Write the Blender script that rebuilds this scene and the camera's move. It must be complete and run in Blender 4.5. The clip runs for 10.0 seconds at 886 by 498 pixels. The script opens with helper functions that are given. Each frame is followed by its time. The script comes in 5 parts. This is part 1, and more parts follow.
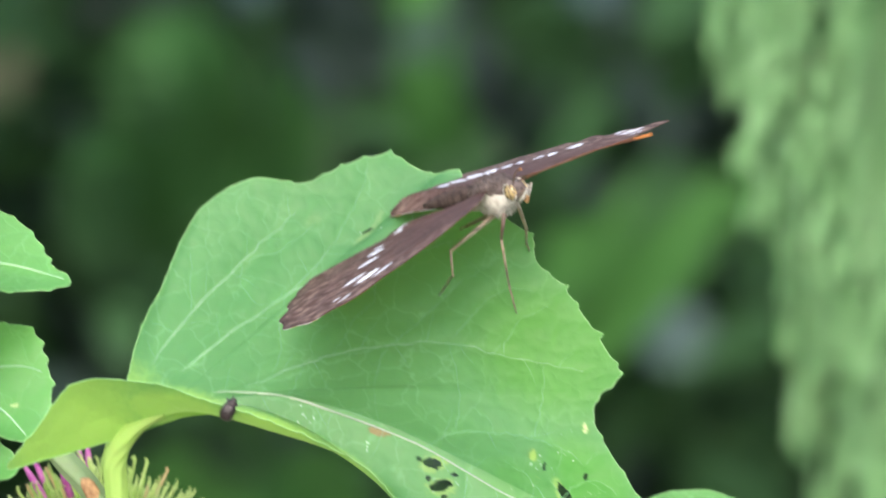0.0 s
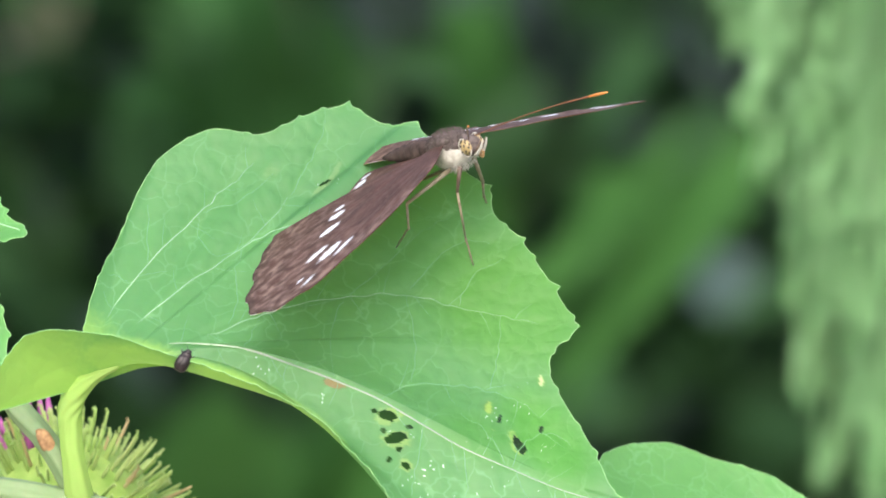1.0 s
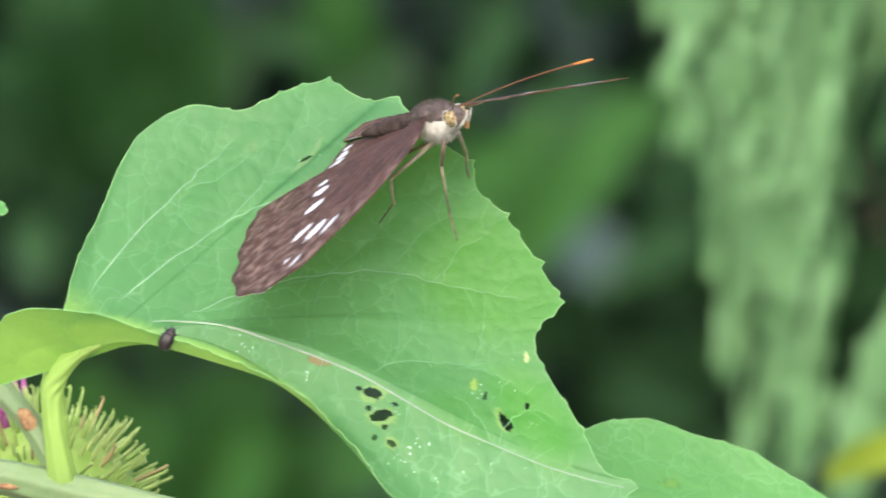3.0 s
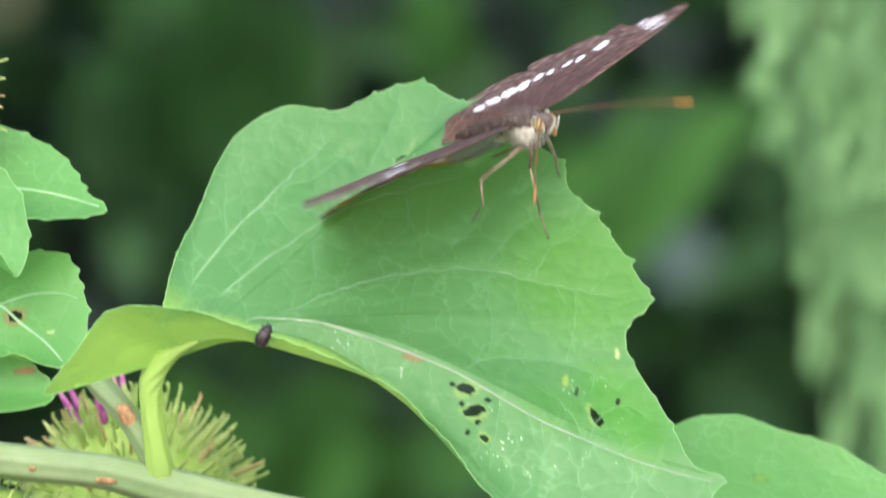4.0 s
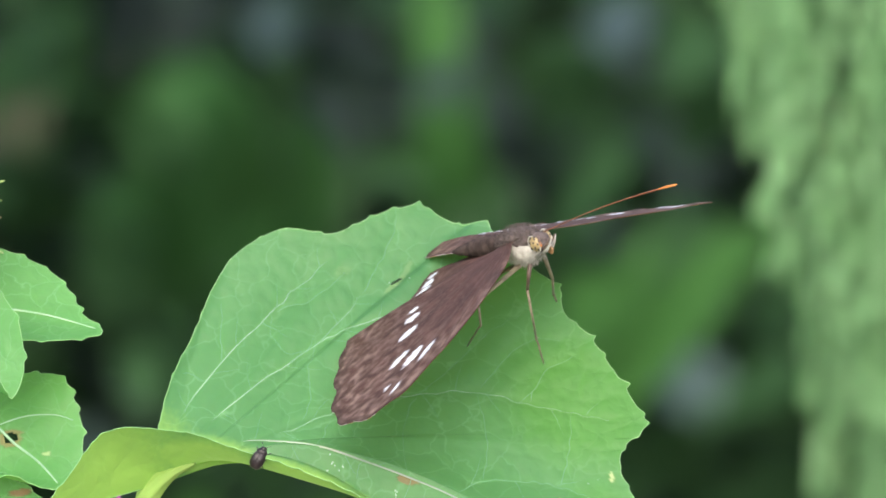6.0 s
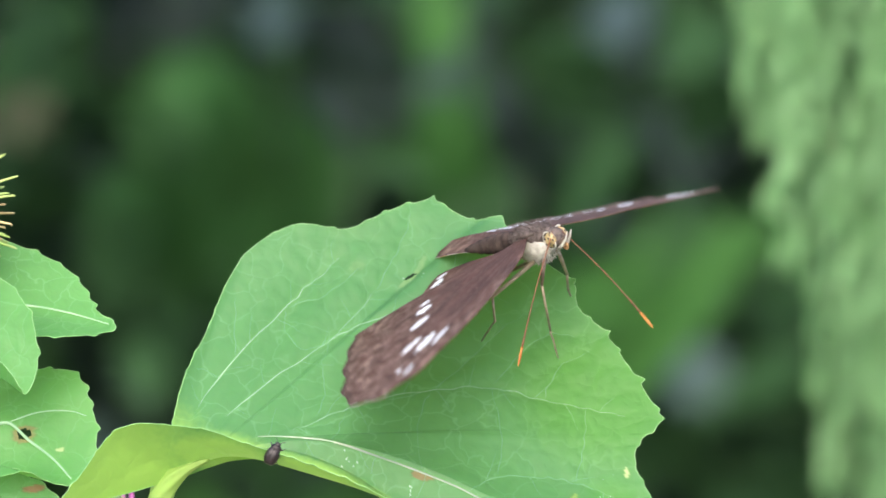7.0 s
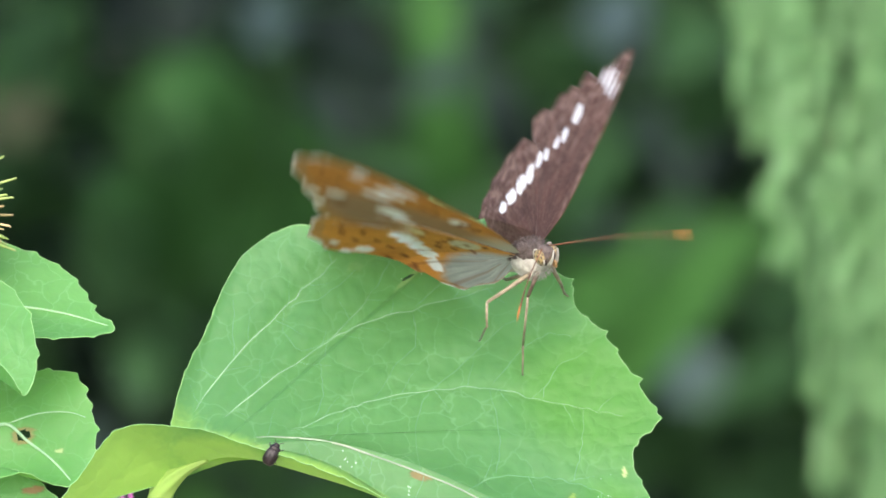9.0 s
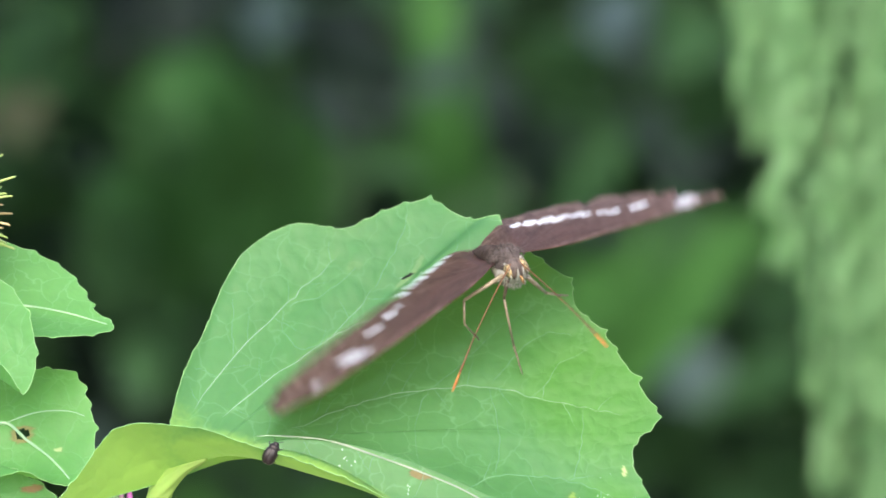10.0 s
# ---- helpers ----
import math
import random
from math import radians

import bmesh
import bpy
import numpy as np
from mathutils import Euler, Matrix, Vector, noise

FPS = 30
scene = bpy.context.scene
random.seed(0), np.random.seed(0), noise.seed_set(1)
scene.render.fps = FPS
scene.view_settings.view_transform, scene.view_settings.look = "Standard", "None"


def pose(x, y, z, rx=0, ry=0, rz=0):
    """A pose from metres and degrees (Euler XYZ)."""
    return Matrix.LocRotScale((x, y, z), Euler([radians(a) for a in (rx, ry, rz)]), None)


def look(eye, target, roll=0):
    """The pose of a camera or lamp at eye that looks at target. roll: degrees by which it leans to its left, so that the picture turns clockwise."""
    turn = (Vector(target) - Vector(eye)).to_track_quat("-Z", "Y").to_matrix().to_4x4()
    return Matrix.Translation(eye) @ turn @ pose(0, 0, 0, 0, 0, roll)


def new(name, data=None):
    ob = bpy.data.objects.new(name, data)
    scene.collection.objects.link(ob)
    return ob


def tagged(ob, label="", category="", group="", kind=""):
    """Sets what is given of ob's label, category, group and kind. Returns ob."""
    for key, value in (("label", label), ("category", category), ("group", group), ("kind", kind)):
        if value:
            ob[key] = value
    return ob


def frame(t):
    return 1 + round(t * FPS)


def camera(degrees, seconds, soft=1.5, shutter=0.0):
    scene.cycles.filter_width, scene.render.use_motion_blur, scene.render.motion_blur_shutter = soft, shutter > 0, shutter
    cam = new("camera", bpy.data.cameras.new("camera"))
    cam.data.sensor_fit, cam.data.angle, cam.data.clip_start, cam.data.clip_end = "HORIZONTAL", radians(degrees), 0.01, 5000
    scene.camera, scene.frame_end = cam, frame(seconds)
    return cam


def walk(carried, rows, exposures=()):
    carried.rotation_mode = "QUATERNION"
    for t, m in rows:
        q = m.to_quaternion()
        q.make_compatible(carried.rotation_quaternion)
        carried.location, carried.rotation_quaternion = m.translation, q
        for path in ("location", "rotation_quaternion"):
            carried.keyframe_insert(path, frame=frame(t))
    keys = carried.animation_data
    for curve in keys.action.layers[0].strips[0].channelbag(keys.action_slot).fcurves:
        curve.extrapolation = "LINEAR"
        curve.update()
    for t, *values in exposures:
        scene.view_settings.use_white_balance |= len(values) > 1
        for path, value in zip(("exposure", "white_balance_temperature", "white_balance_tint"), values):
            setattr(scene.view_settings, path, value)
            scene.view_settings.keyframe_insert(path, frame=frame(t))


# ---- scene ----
# A butterfly flexing its wings on a burdock leaf, seen by a long lens from two metres.
from mathutils.bvhtree import BVHTree

# ---------------------------------------------------------------- the place's own frame
# x to the right, y up along the blade, z towards the viewer, in millimetres, origin in the blade's middle.
TILT = 80
LEAF = pose(0, 0, 1.10, TILT, 0, 0)


def W(x, y, z):
    return LEAF @ Vector((x / 1000, y / 1000, z / 1000))


# ---------------------------------------------------------------- camera
cam = camera(3.326, 10.0, soft=1.7, shutter=0.5)
cam.data.dof.use_dof = True
cam.data.dof.focus_distance = 2.035
cam.data.dof.aperture_fstop = 57.0
# seconds, shift right, shift up, distance, aim right, aim up (mm), roll
PATH = [
    (0.0, -5.80, -2.40, 2021.4, 3.95, 8.59, -0.12),
    (0.1, -3.08, -1.38, 2020.4, 5.26, 6.56, -0.11),
    (0.2, -0.36, -0.36, 2019.3, 6.59, 5.28, -0.10),
    (0.3, 2.36, 0.66, 2018.2, 8.82, 5.42, -0.09),
    (0.4, 5.08, 1.68, 2017.2, 10.89, 6.08, -0.08),
    (0.5, 7.80, 2.70, 2016.1, 12.01, 7.69, -0.07),
    (0.6, 8.74, 2.00, 2016.8, 11.78, 7.27, -0.06),
    (0.7, 9.68, 1.30, 2017.5, 11.42, 6.53, -0.04),
    (0.9, 11.56, -0.10, 2018.9, 10.25, 3.71, -0.01),
    (1.0, 12.50, -0.80, 2019.6, 9.79, 2.24, 0.00),
    (1.2, 7.74, -1.32, 2011.7, 6.03, 2.16, 0.00),
    (1.5, 0.60, -2.10, 2000.0, 0.00, 0.00, 0.00),
    (1.8, -8.76, 0.36, 1979.1, 0.48, 5.66, -0.14),
    (2.0, -15.00, 2.00, 1965.4, 6.19, 14.03, -0.23),
    (2.1, -14.80, 1.78, 1967.4, 10.24, 15.98, -0.17),
    (2.4, -14.20, 1.12, 1973.5, 19.41, 9.41, 0.03),
    (2.5, -14.00, 0.90, 1975.5, 19.78, 6.30, 0.09),
    (2.7, -12.20, 0.70, 1985.5, 17.52, -0.19, 0.00),
    (3.8, -11.10, -1.90, 2036.7, 1.66, -2.87, -0.20),
    (3.9, -11.30, -1.80, 2037.1, 0.38, -2.87, -0.21),
    (4.0, -11.50, -1.70, 2037.5, -0.50, -1.12, -0.21),
    (4.1, -10.98, -1.68, 2038.1, -0.59, 1.06, -0.19),
    (4.2, -10.46, -1.66, 2038.7, 0.02, 3.11, -0.18),
    (4.3, -9.94, -1.64, 2039.2, 0.78, 5.07, -0.16),
    (4.4, -9.42, -1.62, 2039.8, 1.62, 7.50, -0.15),
    (4.5, -8.90, -1.60, 2040.4, 2.05, 9.82, -0.13),
    (4.7, -9.06, -1.64, 2042.0, 1.65, 14.25, -0.08),
    (4.8, -9.14, -1.66, 2042.8, 0.98, 16.23, -0.05),
    (5.0, -9.30, -1.70, 2044.4, -0.39, 17.46, 0.00),
    (5.5, -6.50, -2.40, 2040.6, -0.39, 17.34, -0.03),
    (5.7, -6.80, -2.00, 2040.8, 0.00, 16.25, -0.03),
    (6.8, -10.20, -1.30, 2036.7, -0.83, 15.09, -0.07),
    (7.0, -10.43, -1.30, 2035.8, -1.73, 14.70, -0.09),
    (7.5, -11.00, -1.30, 2039.4, -1.54, 14.76, -0.05),
    (8.0, -10.92, -1.30, 2040.6, -1.29, 14.83, -0.16),
    (8.5, -10.84, -1.30, 2040.4, -1.75, 14.83, -0.16),
    (9.0, -10.76, -1.30, 2040.8, -1.42, 14.78, -0.25),
    (9.5, -10.68, -1.30, 2037.1, -1.13, 14.70, -0.23),
    (10.0, -10.60, -1.30, 2038.3, -1.37, 14.61, -0.22),
]
walk(cam, [(t, look(W(a, b, d), W(u, v, 0), r)) for t, a, b, d, u, v, r in PATH],
     [(0.0, 1.78), (0.5, 1.80), (1.5, 1.77), (2.5, 1.74), (4.0, 1.70), (4.5, 1.70), (5.0, 1.67), (5.5, 1.56), (7.0, 1.73), (10.0, 1.74)])

# ---------------------------------------------------------------- light
world = bpy.data.worlds.new("overcast_sky")
scene.world = world
world.use_nodes = True
wn = world.node_tree.nodes
sky = wn.new("ShaderNodeTexSky")
sky.sky_type = "NISHITA"
sky.sun_disc = False
SUN = Vector((-0.14, -0.72, 0.68)).normalized()
sky.sun_elevation = math.asin(SUN.z)
sky.sun_rotation = math.atan2(SUN.x, SUN.y)
sky.air_density = 1.0
sky.dust_density = 5.0
wn["Background"].inputs["Strength"].default_value = 0.15
world.node_tree.links.new(sky.outputs[0], wn["Background"].inputs["Color"])
sun = new("sun", bpy.data.lights.new("sun", "SUN"))
sun.data.energy = 0.6
sun.data.angle = radians(90)
sun.data.color = (0.96, 0.98, 1.0)
sun.matrix_world = look(SUN * 5, (0, 0, 0))


# ---------------------------------------------------------------- materials
def material(name, rough=0.6, spec=0.3):
    m = bpy.data.materials.new(name)
    m.use_nodes = True
    n, l = m.node_tree.nodes, m.node_tree.links
    p = n["Principled BSDF"]
    p.inputs["Roughness"].default_value = rough
    p.inputs["Specular IOR Level"].default_value = spec
    return m, n, l, p


def noise_node(n, l, scale, detail=4, rough=0.55, source="Object"):
    c = n.new("ShaderNodeTexCoord")
    t = n.new("ShaderNodeTexNoise")
    t.inputs["Scale"].default_value = scale
    t.inputs["Detail"].default_value = detail
    t.inputs["Roughness"].default_value = rough
    l.new(c.outputs[source], t.inputs["Vector"])
    return t


def ramp(n, l, source, stops):
    r = n.new("ShaderNodeValToRGB")
    while len(r.color_ramp.elements) < len(stops):
        r.color_ramp.elements.new(0.5)
    for e, (at, c) in zip(r.color_ramp.elements, stops):
        e.position = at
        e.color = (*c, 1) if len(c) == 3 else c
    l.new(source, r.inputs[0])
    return r


def mix(n, l, a, b, fac, blend="MIX"):
    m = n.new("ShaderNodeMix")
    m.data_type = "RGBA"
    m.blend_type = blend
    for socket, value in ((m.inputs[0], fac), (m.inputs[6], a), (m.inputs[7], b)):
        if isinstance(value, (int, float)):
            socket.default_value = value
        elif isinstance(value, tuple):
            socket.default_value = (*value, 1)
        else:
            l.new(value, socket)
    return m.outputs[2]


def bump(n, l, height, strength, distance, p):
    b = n.new("ShaderNodeBump")
    b.inputs["Strength"].default_value = strength
    b.inputs["Distance"].default_value = distance
    l.new(height, b.inputs["Height"])
    l.new(b.outputs[0], p.inputs["Normal"])
    return b


def leaf_material(name, dark, light, glow, through_part=0.4, cell=300, tint=False, rough=0.55, fine=True):
    """A thin blade: diffuse and gloss on its face, and daylight that passes through it."""
    m, n, l, p = material(name, 0.46 if fine else rough, 0.36 if fine else 0.08)
    big = noise_node(n, l, 45, 3)
    small = noise_node(n, l, 900, 4)
    tone = ramp(n, l, big.outputs[0], [(0.3, dark), (0.7, light)]).outputs[0]
    tone = mix(n, l, tone, small.outputs[1], 0.08, "OVERLAY")
    glowing = glow
    if fine:
        c = n.new("ShaderNodeTexCoord")
        warp = noise_node(n, l, 250, 2)
        moved = mix(n, l, c.outputs["Object"], warp.outputs[1], 0.004)
        net = n.new("ShaderNodeTexVoronoi")
        net.feature = "DISTANCE_TO_EDGE"
        net.inputs["Scale"].default_value = cell
        l.new(moved, net.inputs["Vector"])
        net2 = n.new("ShaderNodeTexVoronoi")
        net2.feature = "DISTANCE_TO_EDGE"
        net2.inputs["Scale"].default_value = cell * 3.3
        l.new(moved, net2.inputs["Vector"])
        line = ramp(n, l, net.outputs[0], [(0.0, (1, 1, 1)), (0.03, (0, 0, 0))]).outputs[0]
        pale = n.new("ShaderNodeMath")
        pale.operation = "MULTIPLY"
        pale.inputs[1].default_value = 0.30
        patch = ramp(n, l, big.outputs[0], [(0.35, (0.3, 0.3, 0.3)), (0.62, (1, 1, 1))]).outputs[0]
        line = mix(n, l, line, patch, 1.0, "MULTIPLY")
        l.new(line, pale.inputs[0])
        tone = mix(n, l, tone, (0.28, 0.54, 0.28), pale.outputs[0])
        swell = n.new("ShaderNodeMath")
        swell.operation = "SMOOTH_MIN"
        swell.inputs[1].default_value = 0.35
        swell.inputs[2].default_value = 0.2
        l.new(net.outputs[0], swell.inputs[0])
        both = n.new("ShaderNodeMath")
        both.operation = "MULTIPLY_ADD"
        both.inputs[1].default_value = 0.22
        l.new(net2.outputs[0], both.inputs[0])
        l.new(swell.outputs[0], both.inputs[2])
        bump(n, l, both.outputs[0], 0.38, 0.0010, p)
    # the attribute holds stains and also light painted onto the blade
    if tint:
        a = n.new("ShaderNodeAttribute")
        a.attribute_name = "wear_light"
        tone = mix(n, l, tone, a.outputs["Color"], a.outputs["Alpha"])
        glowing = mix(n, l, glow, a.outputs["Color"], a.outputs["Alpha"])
    l.new(tone, p.inputs["Base Color"])
    t = n.new("ShaderNodeBsdfTranslucent")
    if isinstance(glowing, tuple):
        t.inputs["Color"].default_value = (*glowing, 1)
    else:
        l.new(glowing, t.inputs["Color"])
    s = n.new("ShaderNodeMixShader")
    s.inputs[0].default_value = through_part
    l.new(p.outputs[0], s.inputs[1])
    l.new(t.outputs[0], s.inputs[2])
    l.new(s.outputs[0], n["Material Output"].inputs["Surface"])
    return m


def plain_material(name, dark, light, scale, rough=0.6, relief=0.0003, spec=0.3):
    m, n, l, p = material(name, rough, spec)
    a = noise_node(n, l, scale, 4)
    b = noise_node(n, l, scale * 9, 3)
    tone = ramp(n, l, a.outputs[0], [(0.32, dark), (0.68, light)]).outputs[0]
    tone = mix(n, l, tone, b.outputs[1], 0.1, "OVERLAY")
    l.new(tone, p.inputs["Base Color"])
    bump(n, l, b.outputs[0], 0.4, relief, p)
    return m


def scaled_wing(name, rough):
    """Wing scales: the pattern's colour with a fine dusty grain."""
    m, n, l, p = material(name, rough, 0.2)
    a = n.new("ShaderNodeAttribute")
    a.attribute_name = "pattern"
    g = noise_node(n, l, 2600, 3)
    w = noise_node(n, l, 420, 4)
    dust = ramp(n, l, g.outputs[0], [(0.3, (0.90, 0.90, 0.90)), (0.7, (1, 1, 1))]).outputs[0]
    worn = ramp(n, l, w.outputs[0], [(0.35, (0.92, 0.92, 0.92)), (0.7, (1, 1, 1))]).outputs[0]
    c = mix(n, l, a.outputs["Color"], dust, 1.0, "MULTIPLY")
    c = mix(n, l, c, worn, 1.0, "MULTIPLY")
    l.new(c, p.inputs["Base Color"])
    bump(n, l, g.outputs[0], 0.35, 0.0001, p)
    t = n.new("ShaderNodeBsdfTranslucent")
    l.new(c, t.inputs["Color"])
    k = n.new("ShaderNodeMixShader")
    k.inputs[0].default_value = 0.38
    l.new(p.outputs[0], k.inputs[1])
    l.new(t.outputs[0], k.inputs[2])
    l.new(k.outputs[0], n["Material Output"].inputs["Surface"])
    return m


BLADE = leaf_material("burdock_blade", (0.048, 0.160, 0.057), (0.072, 0.205, 0.082), (0.17, 0.42, 0.065), 0.44, 190, True)
BLADE_YOUNG = leaf_material("burdock_blade_young", (0.064, 0.21, 0.060), (0.092, 0.262, 0.082), (0.19, 0.44, 0.06), 0.38, 250, True)
RIB = plain_material("leaf_midrib", (0.18, 0.26, 0.165), (0.27, 0.325, 0.245), 300, 0.6, 0.0001)
VEINLET = plain_material("leaf_veinlet", (0.115, 0.29, 0.115), (0.165, 0.345, 0.16), 300, 0.6, 0.0001)
VEIN = plain_material("leaf_vein", (0.19, 0.35, 0.19), (0.28, 0.42, 0.27), 300, 0.6, 0.0001)
SCRAPE = plain_material("scraped_leaf", (0.30, 0.48, 0.26), (0.46, 0.60, 0.42), 400, 0.7, 0.0001)
RIM = plain_material("leaf_rim", (0.15, 0.34, 0.11), (0.23, 0.43, 0.17), 300, 0.6, 0.0001)
STALK = leaf_material("green_stalk", (0.22, 0.37, 0.085), (0.30, 0.43, 0.14), (0.40, 0.54, 0.07), 0.3, fine=False)
STALK_PALE = plain_material("pale_stalk", (0.095, 0.155, 0.065), (0.15, 0.21, 0.11), 120, 0.6, 0.0002)
SCAR = plain_material("brown_scar", (0.12, 0.06, 0.03), (0.36, 0.22, 0.11), 900, 0.8, 0.0003)
BRISTLE = plain_material("burr_bristle", (0.17, 0.29, 0.055), (0.32, 0.40, 0.15), 160, 0.5, 0.0001)
BRISTLE_DRY = plain_material("burr_bristle_dry", (0.26, 0.20, 0.08), (0.40, 0.33, 0.18), 200, 0.6, 0.0001)
BURR = plain_material("burr_core", (0.17, 0.28, 0.05), (0.26, 0.36, 0.09), 300, 0.7, 0.0003)
FLORET = plain_material("purple_floret", (0.20, 0.02, 0.16), (0.36, 0.12, 0.28), 700, 0.6, 0.0001)
FUR = plain_material("dark_fur", (0.045, 0.036, 0.034), (0.12, 0.098, 0.092), 1500, 0.9, 0.0002, 0.15)
ABDOMEN = plain_material("abdomen_fur", (0.018, 0.013, 0.012), (0.055, 0.041, 0.036), 900, 0.9, 0.0002, 0.1)
FUR_PALE = plain_material("pale_fur", (0.27, 0.265, 0.24), (0.46, 0.455, 0.42), 1200, 0.9, 0.0002, 0.15)
CHITIN = plain_material("brown_chitin", (0.16, 0.08, 0.035), (0.36, 0.22, 0.10), 900, 0.45, 0.0001, 0.4)
LEGPALE = plain_material("leg_chitin", (0.15, 0.125, 0.085), (0.27, 0.23, 0.16), 900, 0.5, 0.0001, 0.4)
LEGDARK = plain_material("leg_dark", (0.06, 0.045, 0.035), (0.14, 0.10, 0.08), 900, 0.5, 0.0001, 0.4)
ANTENNA = plain_material("antenna_rust", (0.07, 0.026, 0.012), (0.14, 0.05, 0.02), 900, 0.5, 0.0001)
CLUB = plain_material("antenna_club", (0.28, 0.10, 0.02), (0.38, 0.15, 0.035), 900, 0.5, 0.0001)
BEETLE = plain_material("beetle_shell", (0.008, 0.006, 0.007), (0.022, 0.016, 0.017), 900, 0.35, 0.0001, 0.3)
WING = scaled_wing("wing_scales", 0.62)


EYE = plain_material("compound_eye", (0.20, 0.15, 0.065), (0.31, 0.24, 0.12), 1400, 0.35, 0.0001, 0.5)
EYE_DOT = plain_material("eye_dot", (0.014, 0.008, 0.006), (0.03, 0.018, 0.012), 1400, 0.35, 0.0001, 0.5)


# ---------------------------------------------------------------- mesh helpers
def spline(points, count, closed=False):
    """Evenly stepped Catmull-Rom through a few control points of any dimension."""
    p = [np.array(q, float) for q in points]
    seg = len(p) if closed else len(p) - 1
    get = (lambda i: p[i % len(p)]) if closed else (lambda i: p[max(0, min(len(p) - 1, i))])
    out = []
    for k in range(count):
        s = seg * k / (count if closed else count - 1)
        i = min(int(s), seg - 1)
        f = s - i
        a, b, c, d = get(i - 1), get(i), get(i + 1), get(i + 2)
        out.append(0.5 * (2 * b + (c - a) * f + (2 * a - 5 * b + 4 * c - d) * f * f + (3 * b - a - 3 * c + d) * f ** 3))
    return np.array(out)


def tube(bm, path, radii, sides=8, cap=True):
    """A tube along a path; radii: one number or one per point."""
    path = [Vector(q) for q in path]
    radii = [radii] * len(path) if isinstance(radii, (int, float)) else [float(r) for r in radii]
    rings, up = [], Vector((0.13, 0.29, 0.95))
    for i, q in enumerate(path):
        way = (path[min(i + 1, len(path) - 1)] - path[max(i - 1, 0)]).normalized()
        side = way.cross(up)
        if side.length < 1e-4:
            side = way.cross(Vector((1, 0, 0)))
        side.normalize()
        other = side.cross(way)
        rings.append([bm.verts.new(q + radii[i] * (math.cos(a) * side + math.sin(a) * other))
                      for a in (2 * math.pi * k / sides for k in range(sides))])
    for a, b in zip(rings, rings[1:]):
        for k in range(sides):
            bm.faces.new((a[k], a[(k + 1) % sides], b[(k + 1) % sides], b[k]))
    if cap:
        bm.faces.new(rings[0][::-1])
        bm.faces.new(rings[-1])
    return rings


def blob(bm, centre, size, rot=None, seg=20, rings=14, rough=0.0, seed=0):
    """A rounded body with an uneven skin."""
    m = Matrix.Translation(centre) @ (rot.to_4x4() if rot else Matrix()) @ Matrix.Diagonal((*size, 1))
    made = bmesh.ops.create_uvsphere(bm, u_segments=seg, v_segments=rings, radius=1, matrix=Matrix())["verts"]
    for v in made:
        if rough:
            v.co *= 1 + rough * noise.noise(v.co * 4 + Vector((seed, 0, 0)))
        v.co = m @ v.co
    return made


def finish(bm, name, mat, smooth=True):
    me = bpy.data.meshes.new(name)
    bm.normal_update()
    bm.to_mesh(me)
    bm.free()
    me.materials.append(mat)
    if smooth:
        me.shade_smooth()
    return me


def hang(ob, parent):
    """Parents a mesh that is modelled in the place's own coordinates (or in its keyed thing's space)."""
    ob.parent = parent
    if parent.parent is None:
        ob.matrix_parent_inverse = parent.matrix_basis.inverted() if not parent.get("keyed_space") else Matrix()
    return ob


def part(name, bm, mat, parent, label="", smooth=True):
    ob = new(name, bm if isinstance(bm, bpy.types.Mesh) else finish(bm, name, mat, smooth))
    hang(ob, parent)
    return tagged(ob, label)


def thing(name, place, label, category, group="", kind=""):
    ob = new(name)
    ob.location = place
    ob.empty_display_size = 0.01
    return tagged(ob, label, category, group, kind)


def grid_mesh(name, rows, mat, keep=None):
    """A mesh from a grid of points [i][j]."""
    r, c = len(rows), len(rows[0])
    faces = []
    for i in range(r - 1):
        for j in range(c - 1):
            if keep is None or keep[i][j]:
                faces.append((i * c + j, i * c + j + 1, (i + 1) * c + j + 1, (i + 1) * c + j))
    me = bpy.data.meshes.new(name)
    me.from_pydata(np.asarray(rows, float).reshape(-1, 3).tolist(), [], faces)
    me.materials.append(mat)
    me.shade_smooth()
    return me


# ---------------------------------------------------------------- leaf blades
def margin_curve(stations, step=0.25, teeth=4.2, tooth=0.8, seed=1, amount=None, corners=()):
    """The blade's margin: stations (x, y, z, arch, curl) joined by a spline, with small pointed teeth standing out of it."""
    rng = random.Random(seed)
    fine = spline([(*q, 0.0)[:5] for q in stations], 40 * len(stations))
    run = np.r_[0, np.cumsum(np.linalg.norm(np.diff(fine[:, :3], axis=0), axis=1))]
    count = int(run[-1] / step)
    even = np.array([[np.interp(d, run, fine[:, k]) for k in range(5)] for d in np.linspace(0, run[-1], count)])
    marks, d = [], rng.uniform(1, teeth)
    while d < run[-1]:
        size = float(np.interp(d, *zip(*amount))) if amount else 1.0
        marks.append((d, rng.uniform(0.45, 1.0) * tooth * size, rng.uniform(0.22, 0.4)))
        d += teeth * rng.uniform(0.55, 1.5)
    out = np.zeros(count)
    where = np.linspace(0, run[-1], count)
    for x, y, high in corners:
        marks.append((where[int(np.argmin(np.hypot(even[:, 0] - x, even[:, 1] - y)))], high, 0.42))
    for d, high, wide in marks:
        away = (where - d) / wide
        out += high * (np.where(away < 0, np.exp(away / 1.5), np.exp(-away * 1.4)) if wide == 0.42 else np.where(away < 0, np.exp(-(away / 2.6) ** 2), np.exp(-away ** 2)))
    out += np.array([0.10 * noise.noise(Vector((w * 0.9, seed, 0))) for w in where])
    return even, out, run[-1]


